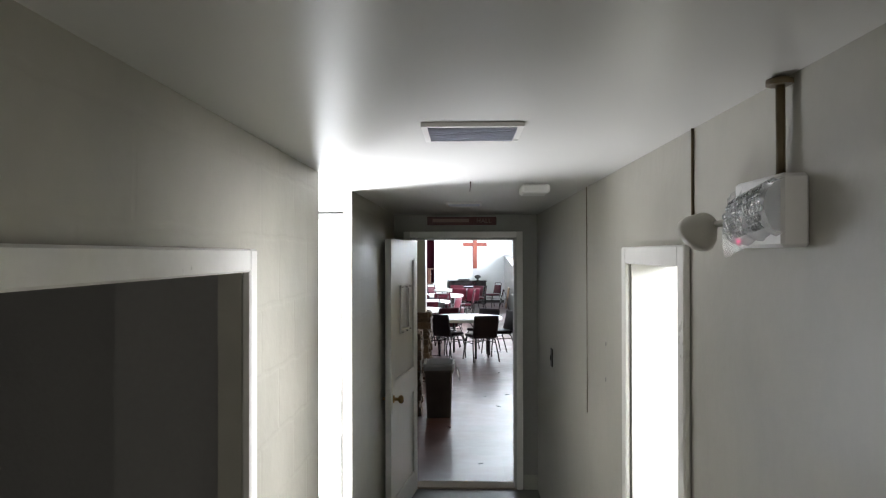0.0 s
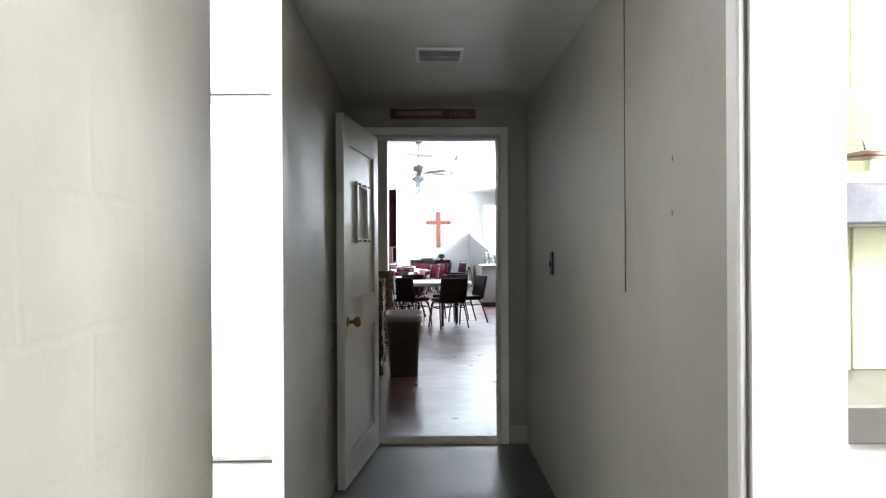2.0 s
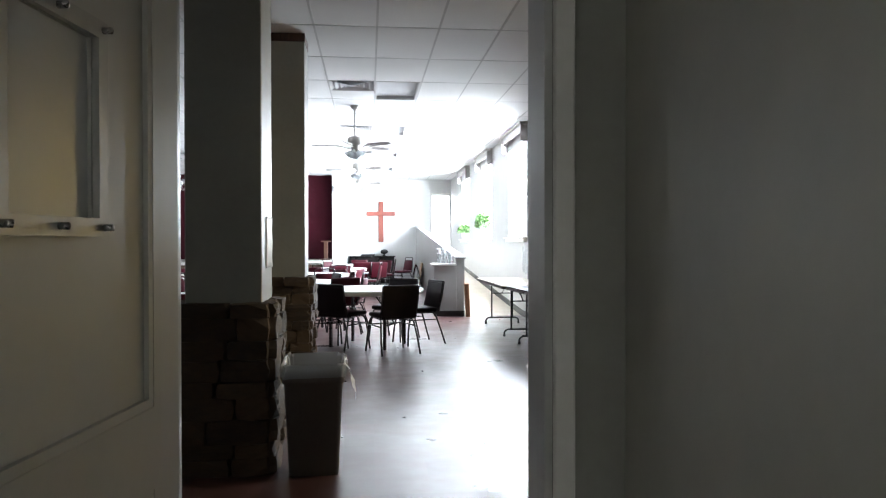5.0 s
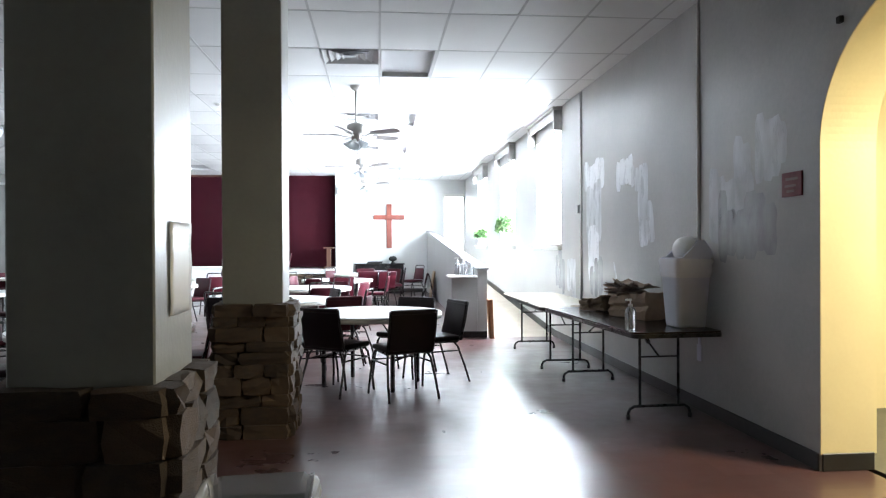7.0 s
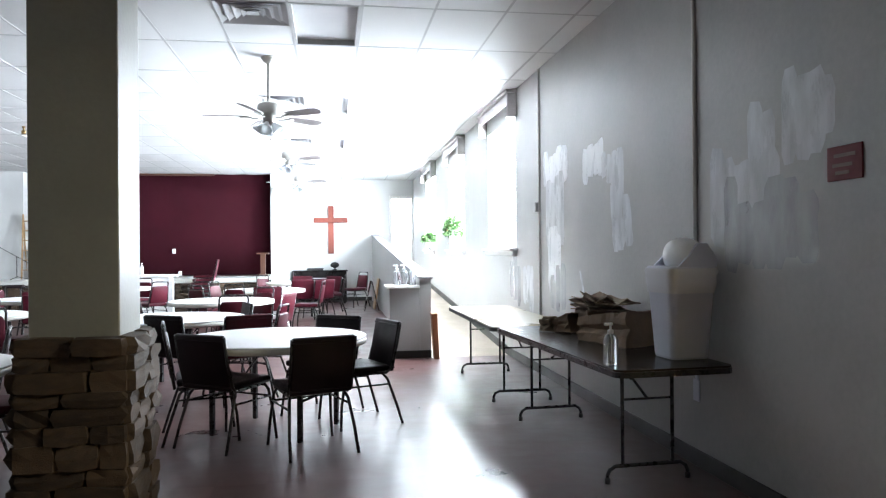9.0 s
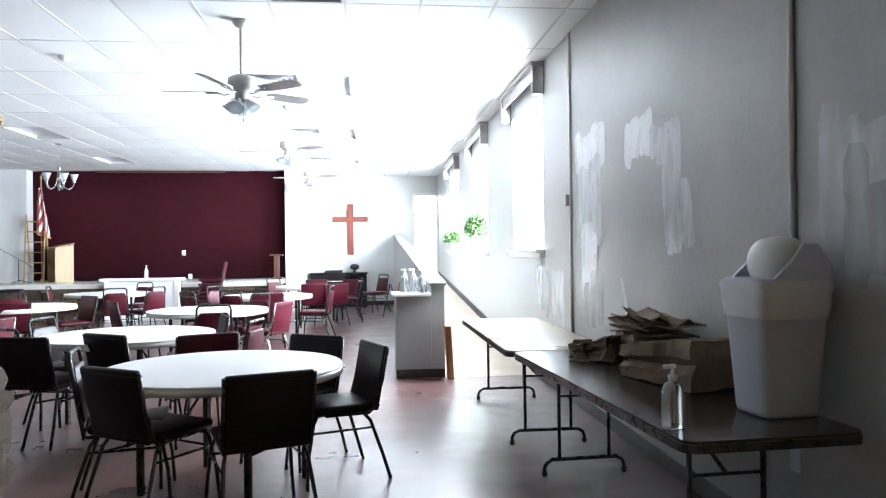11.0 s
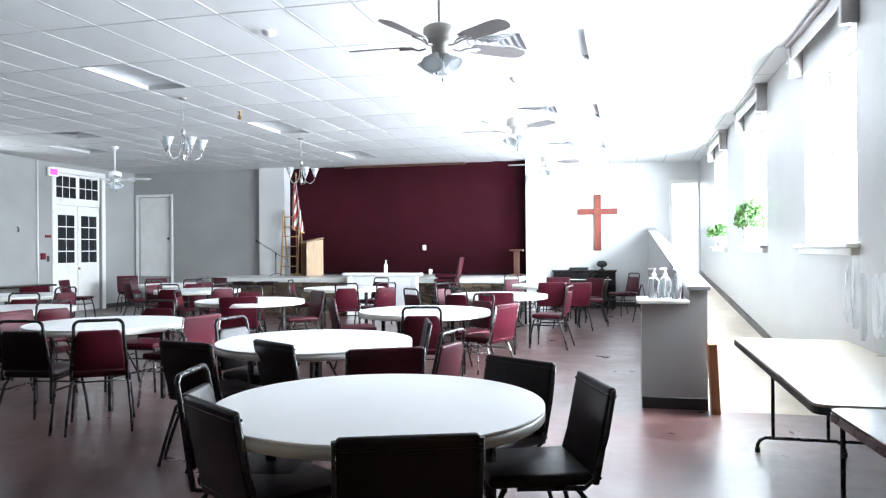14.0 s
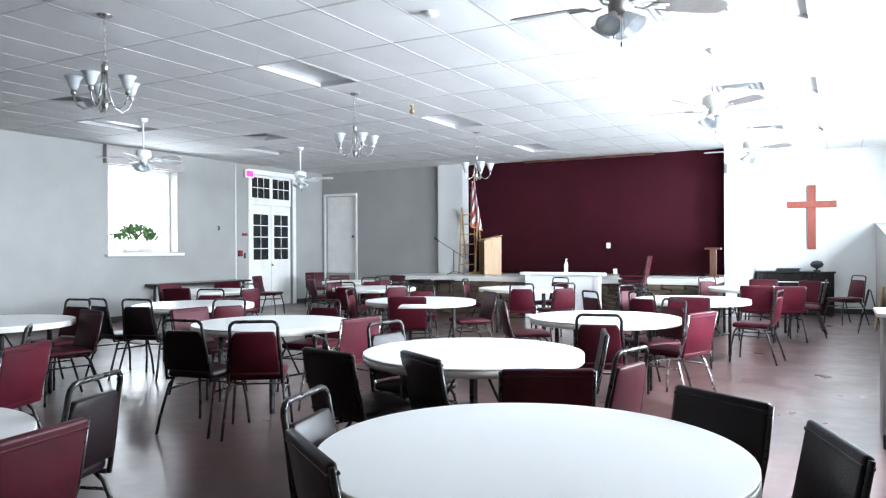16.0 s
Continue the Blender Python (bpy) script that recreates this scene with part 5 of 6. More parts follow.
paper_bag(pose(2.74, 13.82, 0.743, 0, 0, 196), 0.56, 0.34, 0.17, 0.24, 12, 0.009, "large brown paper bag lying on the table")
paper_bag(pose(2.82, 14.42, 0.743, 0, 0, -8), 0.5, 0.3, 0.19, 0.17, 8, 0.011, "upright crushed brown paper bag on the table")
paper_bag(pose(2.56, 14.62, 0.743, 0, 0, 35), 0.27, 0.2, 0.14, 0.09, 15, 0.026, "small crumpled brown paper bag on the table")
t = thing("paper_stack", "fanned pile of flattened brown paper bags", "paper", at=pose(2.8, 14.32, 0.937, 0, 0, 6))
rp = random.Random(9)
for k in range(9):
    bb = B()
    wd, ln = rp.uniform(0.2, 0.27), rp.uniform(0.46, 0.62)
    bx(bb, -wd / 2, -ln / 2, 0, wd / 2, ln / 2, 0.004)
    bmesh.ops.subdivide_edges(bb, edges=bb.edges[:], cuts=5, use_grid_fill=True)
    curl = rp.uniform(0.1, 0.5)
    for v in bb.verts:
        v.co.z += 0.012 * math.sin(v.co.y * 13 + k * 2) + curl * max(0, v.co.y - 0.1) ** 2 + rp.uniform(-0.004, 0.004) + (0.02 * math.sin(v.co.x * 40) if k > 5 else 0)
        v.co.x += 0.025 * math.sin(v.co.y * 7 + k)
    bb.transform(pose(rp.uniform(-0.05, 0.04), rp.uniform(-0.08, 0.14), 0.011 * k, rp.uniform(-3, 4), rp.uniform(-6, 6), rp.uniform(-22, 18)))
    part("sheet", bb, "kraft", t)

# ---- fixtures of the east wall ----


def conduit(name, pts, r, mat, label):
    bb = B()
    tube(bb, pts, r, 8)
    return solid(name, bb, mat, label, "conduit")


conduit("conduit", [(XE - 0.012, 16.86, 0.3), (XE - 0.012, 16.86, CEIL - 0.008)], 0.012, "white_trim", "thin pale conduit up the wall")
conduit("conduit", [(XE - 0.014, 13.28, 1.35), (XE - 0.014, 13.28, CEIL - 0.008)], 0.014, "white_trim", "white painted conduit up the wall")
s = thing("junction_box", "small grey metal junction box on the wall", "junction box")
bb = B()
bx(bb, XE - 0.055, 16.88, 1.84, XE - 0.001, 16.98, 1.95, 0.006)
part("body", bb, "vent_metal", s)
s = thing("fire_sign", "small dark red sign with white lettering", "sign")
bb = B()
bx(bb, XE - 0.012, 11.78, 1.72, XE - 0.001, 12.01, 1.88, 0.002)
pl = part("plate", bb, "red_sign", s)
for z, a, c in ((1.835, 11.82, 11.96), (1.79, 11.84, 11.97), (1.755, 11.86, 11.95)):
    bb = B()
    bx(bb, XE - 0.0145, a, z - 0.008, XE - 0.012, c, z + 0.008)
    part("lettering_bar", bb, "letter", pl)
s = thing("wall_outlet", "white electrical outlet plate low on the wall", "outlet", "outlets")
bb = B()
bx(bb, XE - 0.008, 13.26, 0.42, XE - 0.001, 13.34, 0.56, 0.002)
part("plate", bb, "bin_grey", s)
s = thing("outlet_cord", "pale cable cover below the table", "cable cover")
bb = B()
bx(bb, XE - 0.014, 13.27, 0.56, XE - 0.001, 13.3, 0.74, 0.003)
part("cover", bb, "bin_grey", s)
s = thing("wall_hook", "small dark hook high on the wall", "hook")
bb = B()
bx(bb, XE - 0.03, 11.36, 2.7, XE - 0.001, 11.4, 2.74, 0.004)
part("body", bb, "dark", s)


def plant(x, y, z, w, h, n, seed, label, flowers=0, mat="leaf"):
    rr = random.Random(seed)
    p = thing("potted_plant", label, "plant", "window plants", at=pose(x, y, z))
    bb = B()
    loft(bb, [(rrect(0.1, w * 0.5, 0.03), 0.0), (rrect(0.13, w * 0.6, 0.03), 0.09)])
    part("planter", bb, "pot", p)
    bb = B()
    for k in range(n):
        q, el, r = rr.uniform(0, 6.28), rr.uniform(-0.3, 1.4), rr.uniform(0.3, 1.0) ** 0.5
        c = Vector((-0.04 + 0.2 * r * math.cos(q) * math.cos(el), w / 2 * r * math.sin(q) * math.cos(el) * rr.uniform(0.7, 1.1), 0.08 + h * 0.4 + h * 0.5 * r * math.sin(el) * rr.uniform(0.8, 1.1)))
        s = rr.uniform(0.03, 0.06)
        m = pose(*c, rr.uniform(-70, 70), rr.uniform(-70, 70), rr.uniform(0, 360))
        a = [m @ Vector(v) for v in ((-s, 0, 0), (0, -s * 0.5, s * 0.15), (s, 0, -s * 0.1), (0, s * 0.5, s * 0.15))]
        bb.faces.new([bb.verts.new(v) for v in a])
    part("foliage", bb, mat, p)
    bb = B()
    for k in range(7):
        q = k * 0.9
        tube(bb, [(0, 0.02 * k - 0.06, 0.06), (0.05 * math.cos(q), w * 0.3 * math.sin(q), 0.1 + h * 0.5)], 0.003, 5)
    part("stems", bb, mat, p)
    if flowers:
        for k in range(flowers):
            bb = B()
            lathe(bb, [(0.0, -0.014), (0.02, -0.004), (0.017, 0.008), (0.0, 0.014)], 6, (rr.uniform(-0.16, 0.02), rr.uniform(-w / 2, w / 2) * 0.7, 0.1 + rr.uniform(0, h * 0.6)))
            part("flower", bb, "flower", p)


plant(3.0, 22.3, SILL + 0.016, 0.6, 0.6, 520, 1, "leafy potted plant with orange flowers on the sill", 14)
plant(3.0, 25.8, SILL + 0.016, 0.55, 0.36, 320, 2, "bushy green potted plant on the window sill")
plant(XW + 0.06, 22.45, 1.374, 1.25, 0.55, 650, 3, "low green plant in a white planter on the sill", 12)

# ---- hall, near the door ----
w = thing("trash_can", "drab grey rectangular trash can with a clear bag", "trash can", at=pose(-0.043, 9.6, 0))
bb = B()
loft(bb, [(rrect(0.28, 0.19, 0.025), 0.0), (rrect(0.33, 0.235, 0.03), 0.53), (rrect(0.35, 0.255, 0.03), 0.535), (rrect(0.352, 0.257, 0.03), 0.605), (rrect(0.335, 0.24, 0.03), 0.606), (rrect(0.3, 0.2, 0.03), 0.3)])
part("body", bb, "bin_brown", w)
bb = B()
rl = random.Random(21)
secs = []
for z, k in ((0.565, 1.03), (0.6, 1.05), (0.632, 1.03), (0.642, 0.97), (0.62, 0.9), (0.55, 0.85), (0.44, 0.8)):
    secs.append(([(x * k + rl.uniform(-0.006, 0.006), y * k + rl.uniform(-0.006, 0.006)) for x, y in rrect(0.355, 0.26, 0.04, 6)], z))
rings = [[bb.verts.new((x, y, z + 0.009 * rl.uniform(-1, 1) + (0.12 * (y + 0.13) if z > 0.58 else 0))) for x, y in o] for o, z in secs]
for a, c in zip(rings, rings[1:]):
    for q in range(len(a)):
        f = bb.faces.new((a[q], a[(q + 1) % len(a)], c[(q + 1) % len(a)], c[q]))
        f.smooth = q % 3 != 0
part("bag", bb, "bag_film", w, "clear crinkled plastic bag over the rim")
bb = B()
strip = []
for k in range(9):
    u = k / 8
    strip.append([bb.verts.new((0.17 + 0.075 * u + 0.008 * math.sin(k * 2 + v), -0.1 + 0.075 * v * (1 - 0.85 * u), 0.635 - 0.2 * u * u - 0.015 * math.cos(v * 2 + k))) for v in range(3)])
for a, c in zip(strip, strip[1:]):
    for q in range(2):
        f = bb.faces.new((a[q], a[q + 1], c[q + 1], c[q]))
        f.smooth = True
part("bag_tail", bb, "liner", w)
# paper notice on the near column
n = thing("paper_notice", "white paper notice taped to the column", "notice")
bb = B()
rows = []
rl = random.Random(4)
for k in range(9):
    rows.append([bb.verts.new((-0.343 + 0.003 * abs(math.sin(k * 0.9 + m * 0.7)) + rl.uniform(0, 0.003), 9.765 + 0.27 * m / 6, 1.18 + 0.31 * k / 8)) for m in range(7)])
for a, c in zip(rows, rows[1:]):
    for q in range(6):
        f = bb.faces.new((a[q], a[q + 1], c[q + 1], c[q]))
        f.smooth = True
sh = part("sheet", bb, "liner", n, "crinkled white sheet in a plastic sleeve")
so = sh.modifiers.new("thick", "SOLIDIFY")
so.thickness = 0.0012

# ---- stage and far end ----
c = thing("wall_cross", "plain red-brown wooden cross on the wall", "cross")
bb = B()
bx(bb, 0.6, YN - 0.07, 1.36, 0.76, YN - 0.012, 2.72, 0.006)
part("upright", bb, "cross_wood", c)
bb = B()
bx(bb, 0.2, YN - 0.075, 2.24, 1.15, YN - 0.016, 2.38, 0.006)
part("crossbar", bb, "cross_wood", c)
s = thing("wall_speaker", "small white loudspeaker high on the pier", "loudspeaker", at=pose(-0.66, YB - 0.32, 3.0, 12, 0, 0))
bb = B()
bx(bb, -0.14, -0.09, -0.1, 0.14, 0.09, 0.1, 0.012)
part("body", bb, "white_plastic", s)
bb = B()
bx(bb, -0.12, -0.096, -0.085, 0.12, -0.09, 0.085)
part("grille", bb, "bin_grey", s)
bb = B()
tube(bb, [(0, 0.08, 0), (0, 0.13, 0.03)], 0.02, 8)
part("bracket", bb, "black_metal", s)

p = thing("upright_piano", "black upright piano against the wall", "piano")
bb = B()
bx(bb, -0.35, 29.25, 0.0, 1.1, 29.84, 0.86, 0.01)
part("body", bb, "piano_black", p)
bb = B()
bx(bb, -0.38, 29.22, 0.86, 1.13, 29.86, 0.9, 0.01)
part("lid", bb, "piano_black", p)
bb = B()
bx(bb, -0.33, 28.95, 0.55, 1.08, 29.25, 0.68, 0.01)
kb = part("keyboard_shelf", bb, "piano_black", p)
bb = B()
bx(bb, -0.25, 28.97, 0.68, 1.0, 29.1, 0.695, 0.002)
part("keys", bb, "white_plastic", kb)
for x in (-0.3, 1.0):
    bb = B()
    bx(bb, x, 28.97, 0.0, x + 0.07, 29.04, 0.55, 0.008)
    part("leg", bb, "piano_black", p)
k = thing("music_folder", "dark folder lying on the piano", "folder")
bb = B()
bx(bb, 0.0, 29.4, 0.902, 0.45, 29.7, 0.93, 0.005)
bx(bb, 0.02, 29.42, 0.93, 0.47, 29.68, 0.955, 0.005)
part("cover", bb, "dark", k)
k = thing("desk_fan", "small dark rounded object on the piano", "desk object", at=pose(0.78, 29.6, 0.902))
bb = B()
lathe(bb, [(0.07, 0), (0.06, 0.02), (0.02, 0.03), (0.03, 0.05), (0.11, 0.09), (0.13, 0.14), (0.09, 0.2), (0.0, 0.22)], 16)
part("body", bb, "dark", k)
d = thing("pedestal_stand", "tall dark wooden pedestal stand on the stage edge", "stand", at=pose(-1.05, 28.05, 0.8))
bb = B()
bx(bb, -0.15, -0.12, 0.56, 0.15, 0.12, 0.6, 0.006)
part("top", bb, "dark_wood", d)
bb = B()
bx(bb, -0.06, -0.06, 0.05, 0.06, 0.06, 0.56, 0.006)
part("post", bb, "dark_wood", d)
bb = B()
bx(bb, -0.13, -0.13, 0.0, 0.13, 0.13, 0.05, 0.006)
part("base", bb, "dark_wood", d)

l = thing("lectern", "light oak lectern turned on the stage", "lectern", at=pose(-6.0, 28.0, 0.801, 0, 0, -50) @ Matrix.Scale(0.92, 4))
for x in (-0.28, 0.26):
    bb = B()
    prism(bb, [(-0.22, 0.0), (0.22, 0.0), (0.22, 0.95), (-0.22, 0.85)], x, x + 0.02, "x")
    part("side_panel", bb, "oak", l)
bb = B()
bx(bb, -0.259, 0.2, 0.02, 0.259, 0.22, 0.93)
part("front_panel", bb, "oak", l)
bb = B()
obx(bb, pose(0, 0, 0.93, 13, 0, 0), 0.62, 0.5, 0.025, 0.005)
part("top", bb, "oak", l)
bb = B()
bx(bb, -0.259, -0.2, 0.45, 0.259, 0.199, 0.47)
part("shelf", bb, "dark_wood", l)
f = thing("flag", "red and white striped flag with gold fringe hanging on a pole", "flag", at=pose(-6.5, 28.2, 0.801))
bb = B()
lathe(bb, [(0.14, 0), (0.14, 0.02), (0.04, 0.05), (0.02, 0.09)], 16)
part("base", bb, "gold", f)
bb = B()
tube(bb, [(0, 0, 0.05), (0, 0, 2.42)], 0.014, 8)
lathe(bb, [(0.012, 2.42), (0.03, 2.45), (0.02, 2.49), (0.0, 2.54)], 10)
part("pole", bb, "oak", f)


def drape(a, c):
    """A point of the hanging cloth: a across the folds, c down it."""
    wid = 0.1 + 0.2 * c
    return (-0.06 - 0.03 * c + wid * a, -0.035 + 0.05 * math.sin(a * 11 + c * 2.5), 2.22 - 1.08 * c - 0.1 * a * c)


for k in range(15):
    bb = B()
    rows = []
    for q in range(13):
        a = q / 12
        rows.append([bb.verts.new(drape(a, min(1.0, max(0.0, e * 1.9 / 15 - 0.9 * a * a)))) for e in (k, k + 1)])
    for a, c2 in zip(rows, rows[1:]):
        if (a[0].co - a[1].co).length + (c2[0].co - c2[1].co).length > 1e-4:
            q = bb.faces.new((a[0], a[1], c2[1], c2[0]))
            q.smooth = True
    part("stripe", bb, "flag_red" if k % 2 == 0 else "flag_white", f)
bb = B()
tube(bb, [Vector(drape(0.0, u / 8)) + Vector((-0.008, -0.01, 0)) for u in range(2, 9)], 0.011, 6)
part("fringe", bb, "gold", f, "gold fringe")
bb = B()
pts = [Vector(drape(i / 12, 1.0)) for i in range(13)]
tube(bb, pts, 0.014, 6)
part("fringe", bb, "gold", f, "gold fringe")
m = thing("microphone_stand", "black boom microphone stand on the stage", "microphone stand", at=pose(-6.75, 27.6, 0.801))
for k in range(3):
    bb = B()
    q = radians(120 * k + 20)
    tube(bb, [(0, 0, 0.08), (0.26 * math.cos(q), 0.26 * math.sin(q), 0.012)], 0.008, 6)
    part("leg", bb, "black_metal", m)
bb = B()
tube(bb, [(0, 0, 0.05), (0, 0, 0.55)], 0.01, 8)
part("pole", bb, "black_metal", m)
bb = B()
tube(bb, [(0.3, 0, 0.38), (-0.35, -0.05, 0.78)], 0.007, 6)
part("boom", bb, "black_metal", m)
bb = B()
lathe(bb, [(0.012, 0), (0.014, 0.1), (0.024, 0.12), (0.022, 0.16), (0, 0.17)], 10)
bb.transform(pose(-0.35, -0.05, 0.78, 0, -60, 0))
part("microphone", bb, "black_metal", m)
a = thing("step_ladder", "wooden folding step ladder behind the flag", "ladder", at=pose(-6.62, 28.2, 0.801, 0, 0, 12))
for x in (-0.2, 0.2):
    bb = B()
    obx(bb, pose(x, -0.15, 0.8, -10, 0, 0), 0.03, 0.06, 1.62, 0.004)
    part("rail", bb, "oak", a)
    bb = B()
    obx(bb, pose(x, 0.2, 0.8, 14, 0, 0), 0.03, 0.04, 1.62, 0.004)
    part("back_rail", bb, "oak", a)
for k in range(6):
    bb = B()
    z = 0.22 + 0.24 * k
    bx(bb, -0.19, -0.28 + z * 0.176 - 0.05, z, 0.19, -0.28 + z * 0.176 + 0.05, z + 0.022, 0.003)
    part("step", bb, "oak", a)

# white counter before the stage
w = thing("white_counter", "white painted serving counter before the stage", "counter")
bb = B()
bx(bb, -4.5, 26.5, 0.0, -2.95, 26.66, 0.86, 0.006)
part("front_panel", bb, "white_plastic", w)
bb = B()
bx(bb, -4.6, 26.44, 0.86, -2.85, 26.675, 0.92, 0.008)
part("top", bb, "white_plastic", w)
for x in (-4.5, -3.05):
    bb = B()
    bx(bb, x, 26.47, 0.0, x + 0.1, 26.499, 0.86, 0.006)
    part("pilaster", bb, "white_plastic", w)
for k, x in enumerate((-6.9, -6.3)):
    s = thing("stool", "low black padded stool before the stage", "stool", "stools before the stage", at=pose(x, 26.3, 0, 0, 0, 10 * k))
    bb = B()
    pad(bb, 0.4, 0.32, 0.07, pose(0, 0, 0.7), 0.025)
    part("seat", bb, "black_or_backlit_vinyl", s)
    for sx in (-1, 1):
        for sy in (-1, 1):
            bb = B()
            tube(bb, [(sx * 0.15, sy * 0.11, 0.67), (sx * 0.19, sy * 0.14, 0.0)], 0.012, 8)
            part("leg", bb, "black_metal", s)
# plates on the curtain wall
for x, z in ((-3.35, 1.46), (-3.2, 0.88)):
    s = thing("wall_outlet", "small white outlet plate at the curtain", "outlet", "outlets")
    bb = B()
    bx(bb, x - 0.04, 28.56, z - 0.06, x + 0.04, 28.6, z + 0.06, 0.003)
    part("plate", bb, "white_plastic", s)

# boards leaning by the ramp wall
bd = thing("leaning_board", "orange-brown board leaning against the ramp wall end", "board", at=pose(2.05, 18.33, 0.001, 3, -3, 0))
bb = B()
bx(bb, -0.035, -0.08, 0, 0.035, 0.08, 0.6, 0.004)
part("panel", bb, "board_wood", bd)
bd = thing("leaning_board", "pale board leaning against the ramp wall", "board", at=pose(1.72, 26.9, 0.0, 0, 9, 0))
bb = B()
bx(bb, -0.012, -0.35, 0.003, 0.012, 0.35, 0.75, 0.003)
part("panel", bb, "oak", bd)
bd = thing("sign_stand", "dark green folded sign standing on the floor", "sign stand", at=pose(1.62, 26.2, 0.0, 0, 0, 0))
for s in (-1, 1):
    bb = B()
    obx(bb, pose(s * 0.09, 0, 0.36, 0, -s * 13, 0), 0.012, 0.5, 0.72, 0.003)
    part("panel", bb, "piano_black", bd)

# ---- west wall ----
e = thing("exit_sign", "white exit sign with glowing pink-red letters", "exit sign")
bb = B()
bx(bb, XW + 0.03, 25.45, 3.13, XW + 0.09, 25.75, 3.33, 0.006)
bo = part("body", bb, "white_plastic", e)
for k in range(4):
    bb = B()
    bx(bb, XW + 0.0905, 25.49 + k * 0.057, 3.165, XW + 0.093, 25.54 + k * 0.057, 3.295)
    part("letter_bar", bb, "exit_glow", bo, "glowing pink-red letter")
bb = B()
bx(bb, XW + 0.001, 25.57, 3.2, XW + 0.03, 25.63, 3.26)
part("bracket", bb, "white_plastic", e)
conduit("conduit", [(XW + 0.014, 25.2, 0.2), (XW + 0.014, 25.2, CEIL - 0.008)], 0.02, "white_trim", "white painted conduit beside the doors")
s = thing("fire_alarm", "small red fire alarm pull station", "fire alarm")
bb = B()
bx(bb, XW + 0.001, 25.28, 1.25, XW + 0.05, 25.4, 1.39, 0.006)
part("body", bb, "red_sign", s)
s = thing("light_switch", "dark switch plate beside the doors", "light switch")
bb = B()
bx(bb, XW + 0.001, 25.47, 1.2, XW + 0.012, 25.54, 1.33, 0.002)
part("plate", bb, "baseboard", s)
s = thing("notice_plate", "narrow dark red notice plate on the wall", "sign")
bb = B()
bx(bb, XW + 0.001, 25.42, 1.74, XW + 0.012, 25.6, 1.8, 0.002)
part("plate", bb, "red_sign", s)
s = thing("wall_hook", "small dark hook on the wall", "hook")
bb = B()
tube(bb, [(XW + 0.002, 24.66, 1.95), (XW + 0.04, 24.66, 1.93), (XW + 0.04, 24.66, 1.88), (XW + 0.015, 24.66, 1.86)], 0.012, 6)
part("body", bb, "dark", s)
t = thing("long_bench", "long low dark table against the wall", "bench")
bb = B()
bx(bb, XW + 0.06, 22.6, 0.68, XW + 0.6, 25.1, 0.72, 0.006)
part("top", bb, "walnut_top", t)
for y in (22.8, 24.9):
    for x in (0.12, 0.54):
        bb = B()
        bx(bb, XW + x - 0.02, y - 0.02, 0, XW + x + 0.02, y + 0.02, 0.68)
        part("leg", bb, "black_metal", t)

# ---- corridor ----
# open door leaf with two recessed panels, a small glazed port and its fittings
HX, HY = -0.168, YS - 0.2
ang = math.degrees(math.atan2(0.125, 0.92))
d = thing("door_3", "grey-white panelled door standing open with a small window", "door", kind="structure", at=pose(HX, HY, 0.012, 0, 0, 180 + 90 - ang))
W, T, HH = 0.92, 0.042, 2.03
bb = B()
port = (0.33, 0.57, 1.36, 1.66)


def slab(x0, z0, x1, z1, y0=0.0, y1=T, bev=0.0):
    bx(bb, x0, y0, z0, x1, y1, z1, bev)


slab(0, 0, 0.12, HH)
slab(W - 0.12, 0, W, HH)
slab(0.12, 0, W - 0.12, 0.16)
slab(0.12, 0.84, W - 0.12, 1.0)
slab(0.12, HH - 0.14, W - 0.12, HH)
lf = part("door_leaf", bb, "door_paint", d)
bb = B()
bx(bb, 0.12, 0.012, 0.16, W - 0.12, T - 0.012, 0.84)
part("panel", bb, "door_paint", lf)
bb = B()
holed(bb, None, 0.012, T - 0.012, 0.12, W - 0.12, 1.0, HH - 0.14, [port], "x")
part("panel", bb, "door_paint", lf)
bb = B()
for x0, x1, z0, z1 in ((0.12, W - 0.12, 0.16, 0.84), (0.12, W - 0.12, 1.0, HH - 0.14)):
    for a in (0.0, T):
        s = 1 if a == 0 else -1
        ya, yb = sorted((a + s * 0.002, a + s * 0.013))
        bx(bb, x0, ya, z0, x0 + 0.018, yb, z1)
        bx(bb, x1 - 0.018, ya, z0, x1, yb, z1)
        bx(bb, x0 + 0.018, ya, z0, x1 - 0.018, yb, z0 + 0.018)
        bx(bb, x0 + 0.018, ya, z1 - 0.018, x1 - 0.018, yb, z1)
part("moulding", bb, "door_paint", lf)
for a in (-0.002, T - 0.01):
    bb = B()
    x0, x1, z0, z1 = port
    for q in ((x0 - 0.03, z0 - 0.03, x0, z1 + 0.03), (x1, z0 - 0.03, x1 + 0.03, z1 + 0.03), (x0, z0 - 0.03, x1, z0), (x0, z1, x1, z1 + 0.03)):
        bx(bb, q[0], a, q[1], q[2], a + 0.012, q[3])
    pf = part("port_frame", bb, "vent_metal", d, "screwed metal frame of the small window")
    for sx in (x0 - 0.015, (x0 + x1) / 2, x1 + 0.015):
        for sz in (z0 - 0.015, z1 + 0.015):
            bb = B()
            lathe(bb, [(0.006, -0.002), (0.006, 0.014), (0.0, 0.016)], 8)
            bb.transform(pose(sx, a + (0.013 if a > 0 else -0.001), sz, -90 if a > 0 else 90, 0, 0))
            part("screw", bb, "chrome", pf)
bb = B()
bx(bb, port[0], T / 2 - 0.003, port[2], port[1], T / 2 + 0.003, port[3])
part("pane", bb, "lens", d, "pale frosted pane")
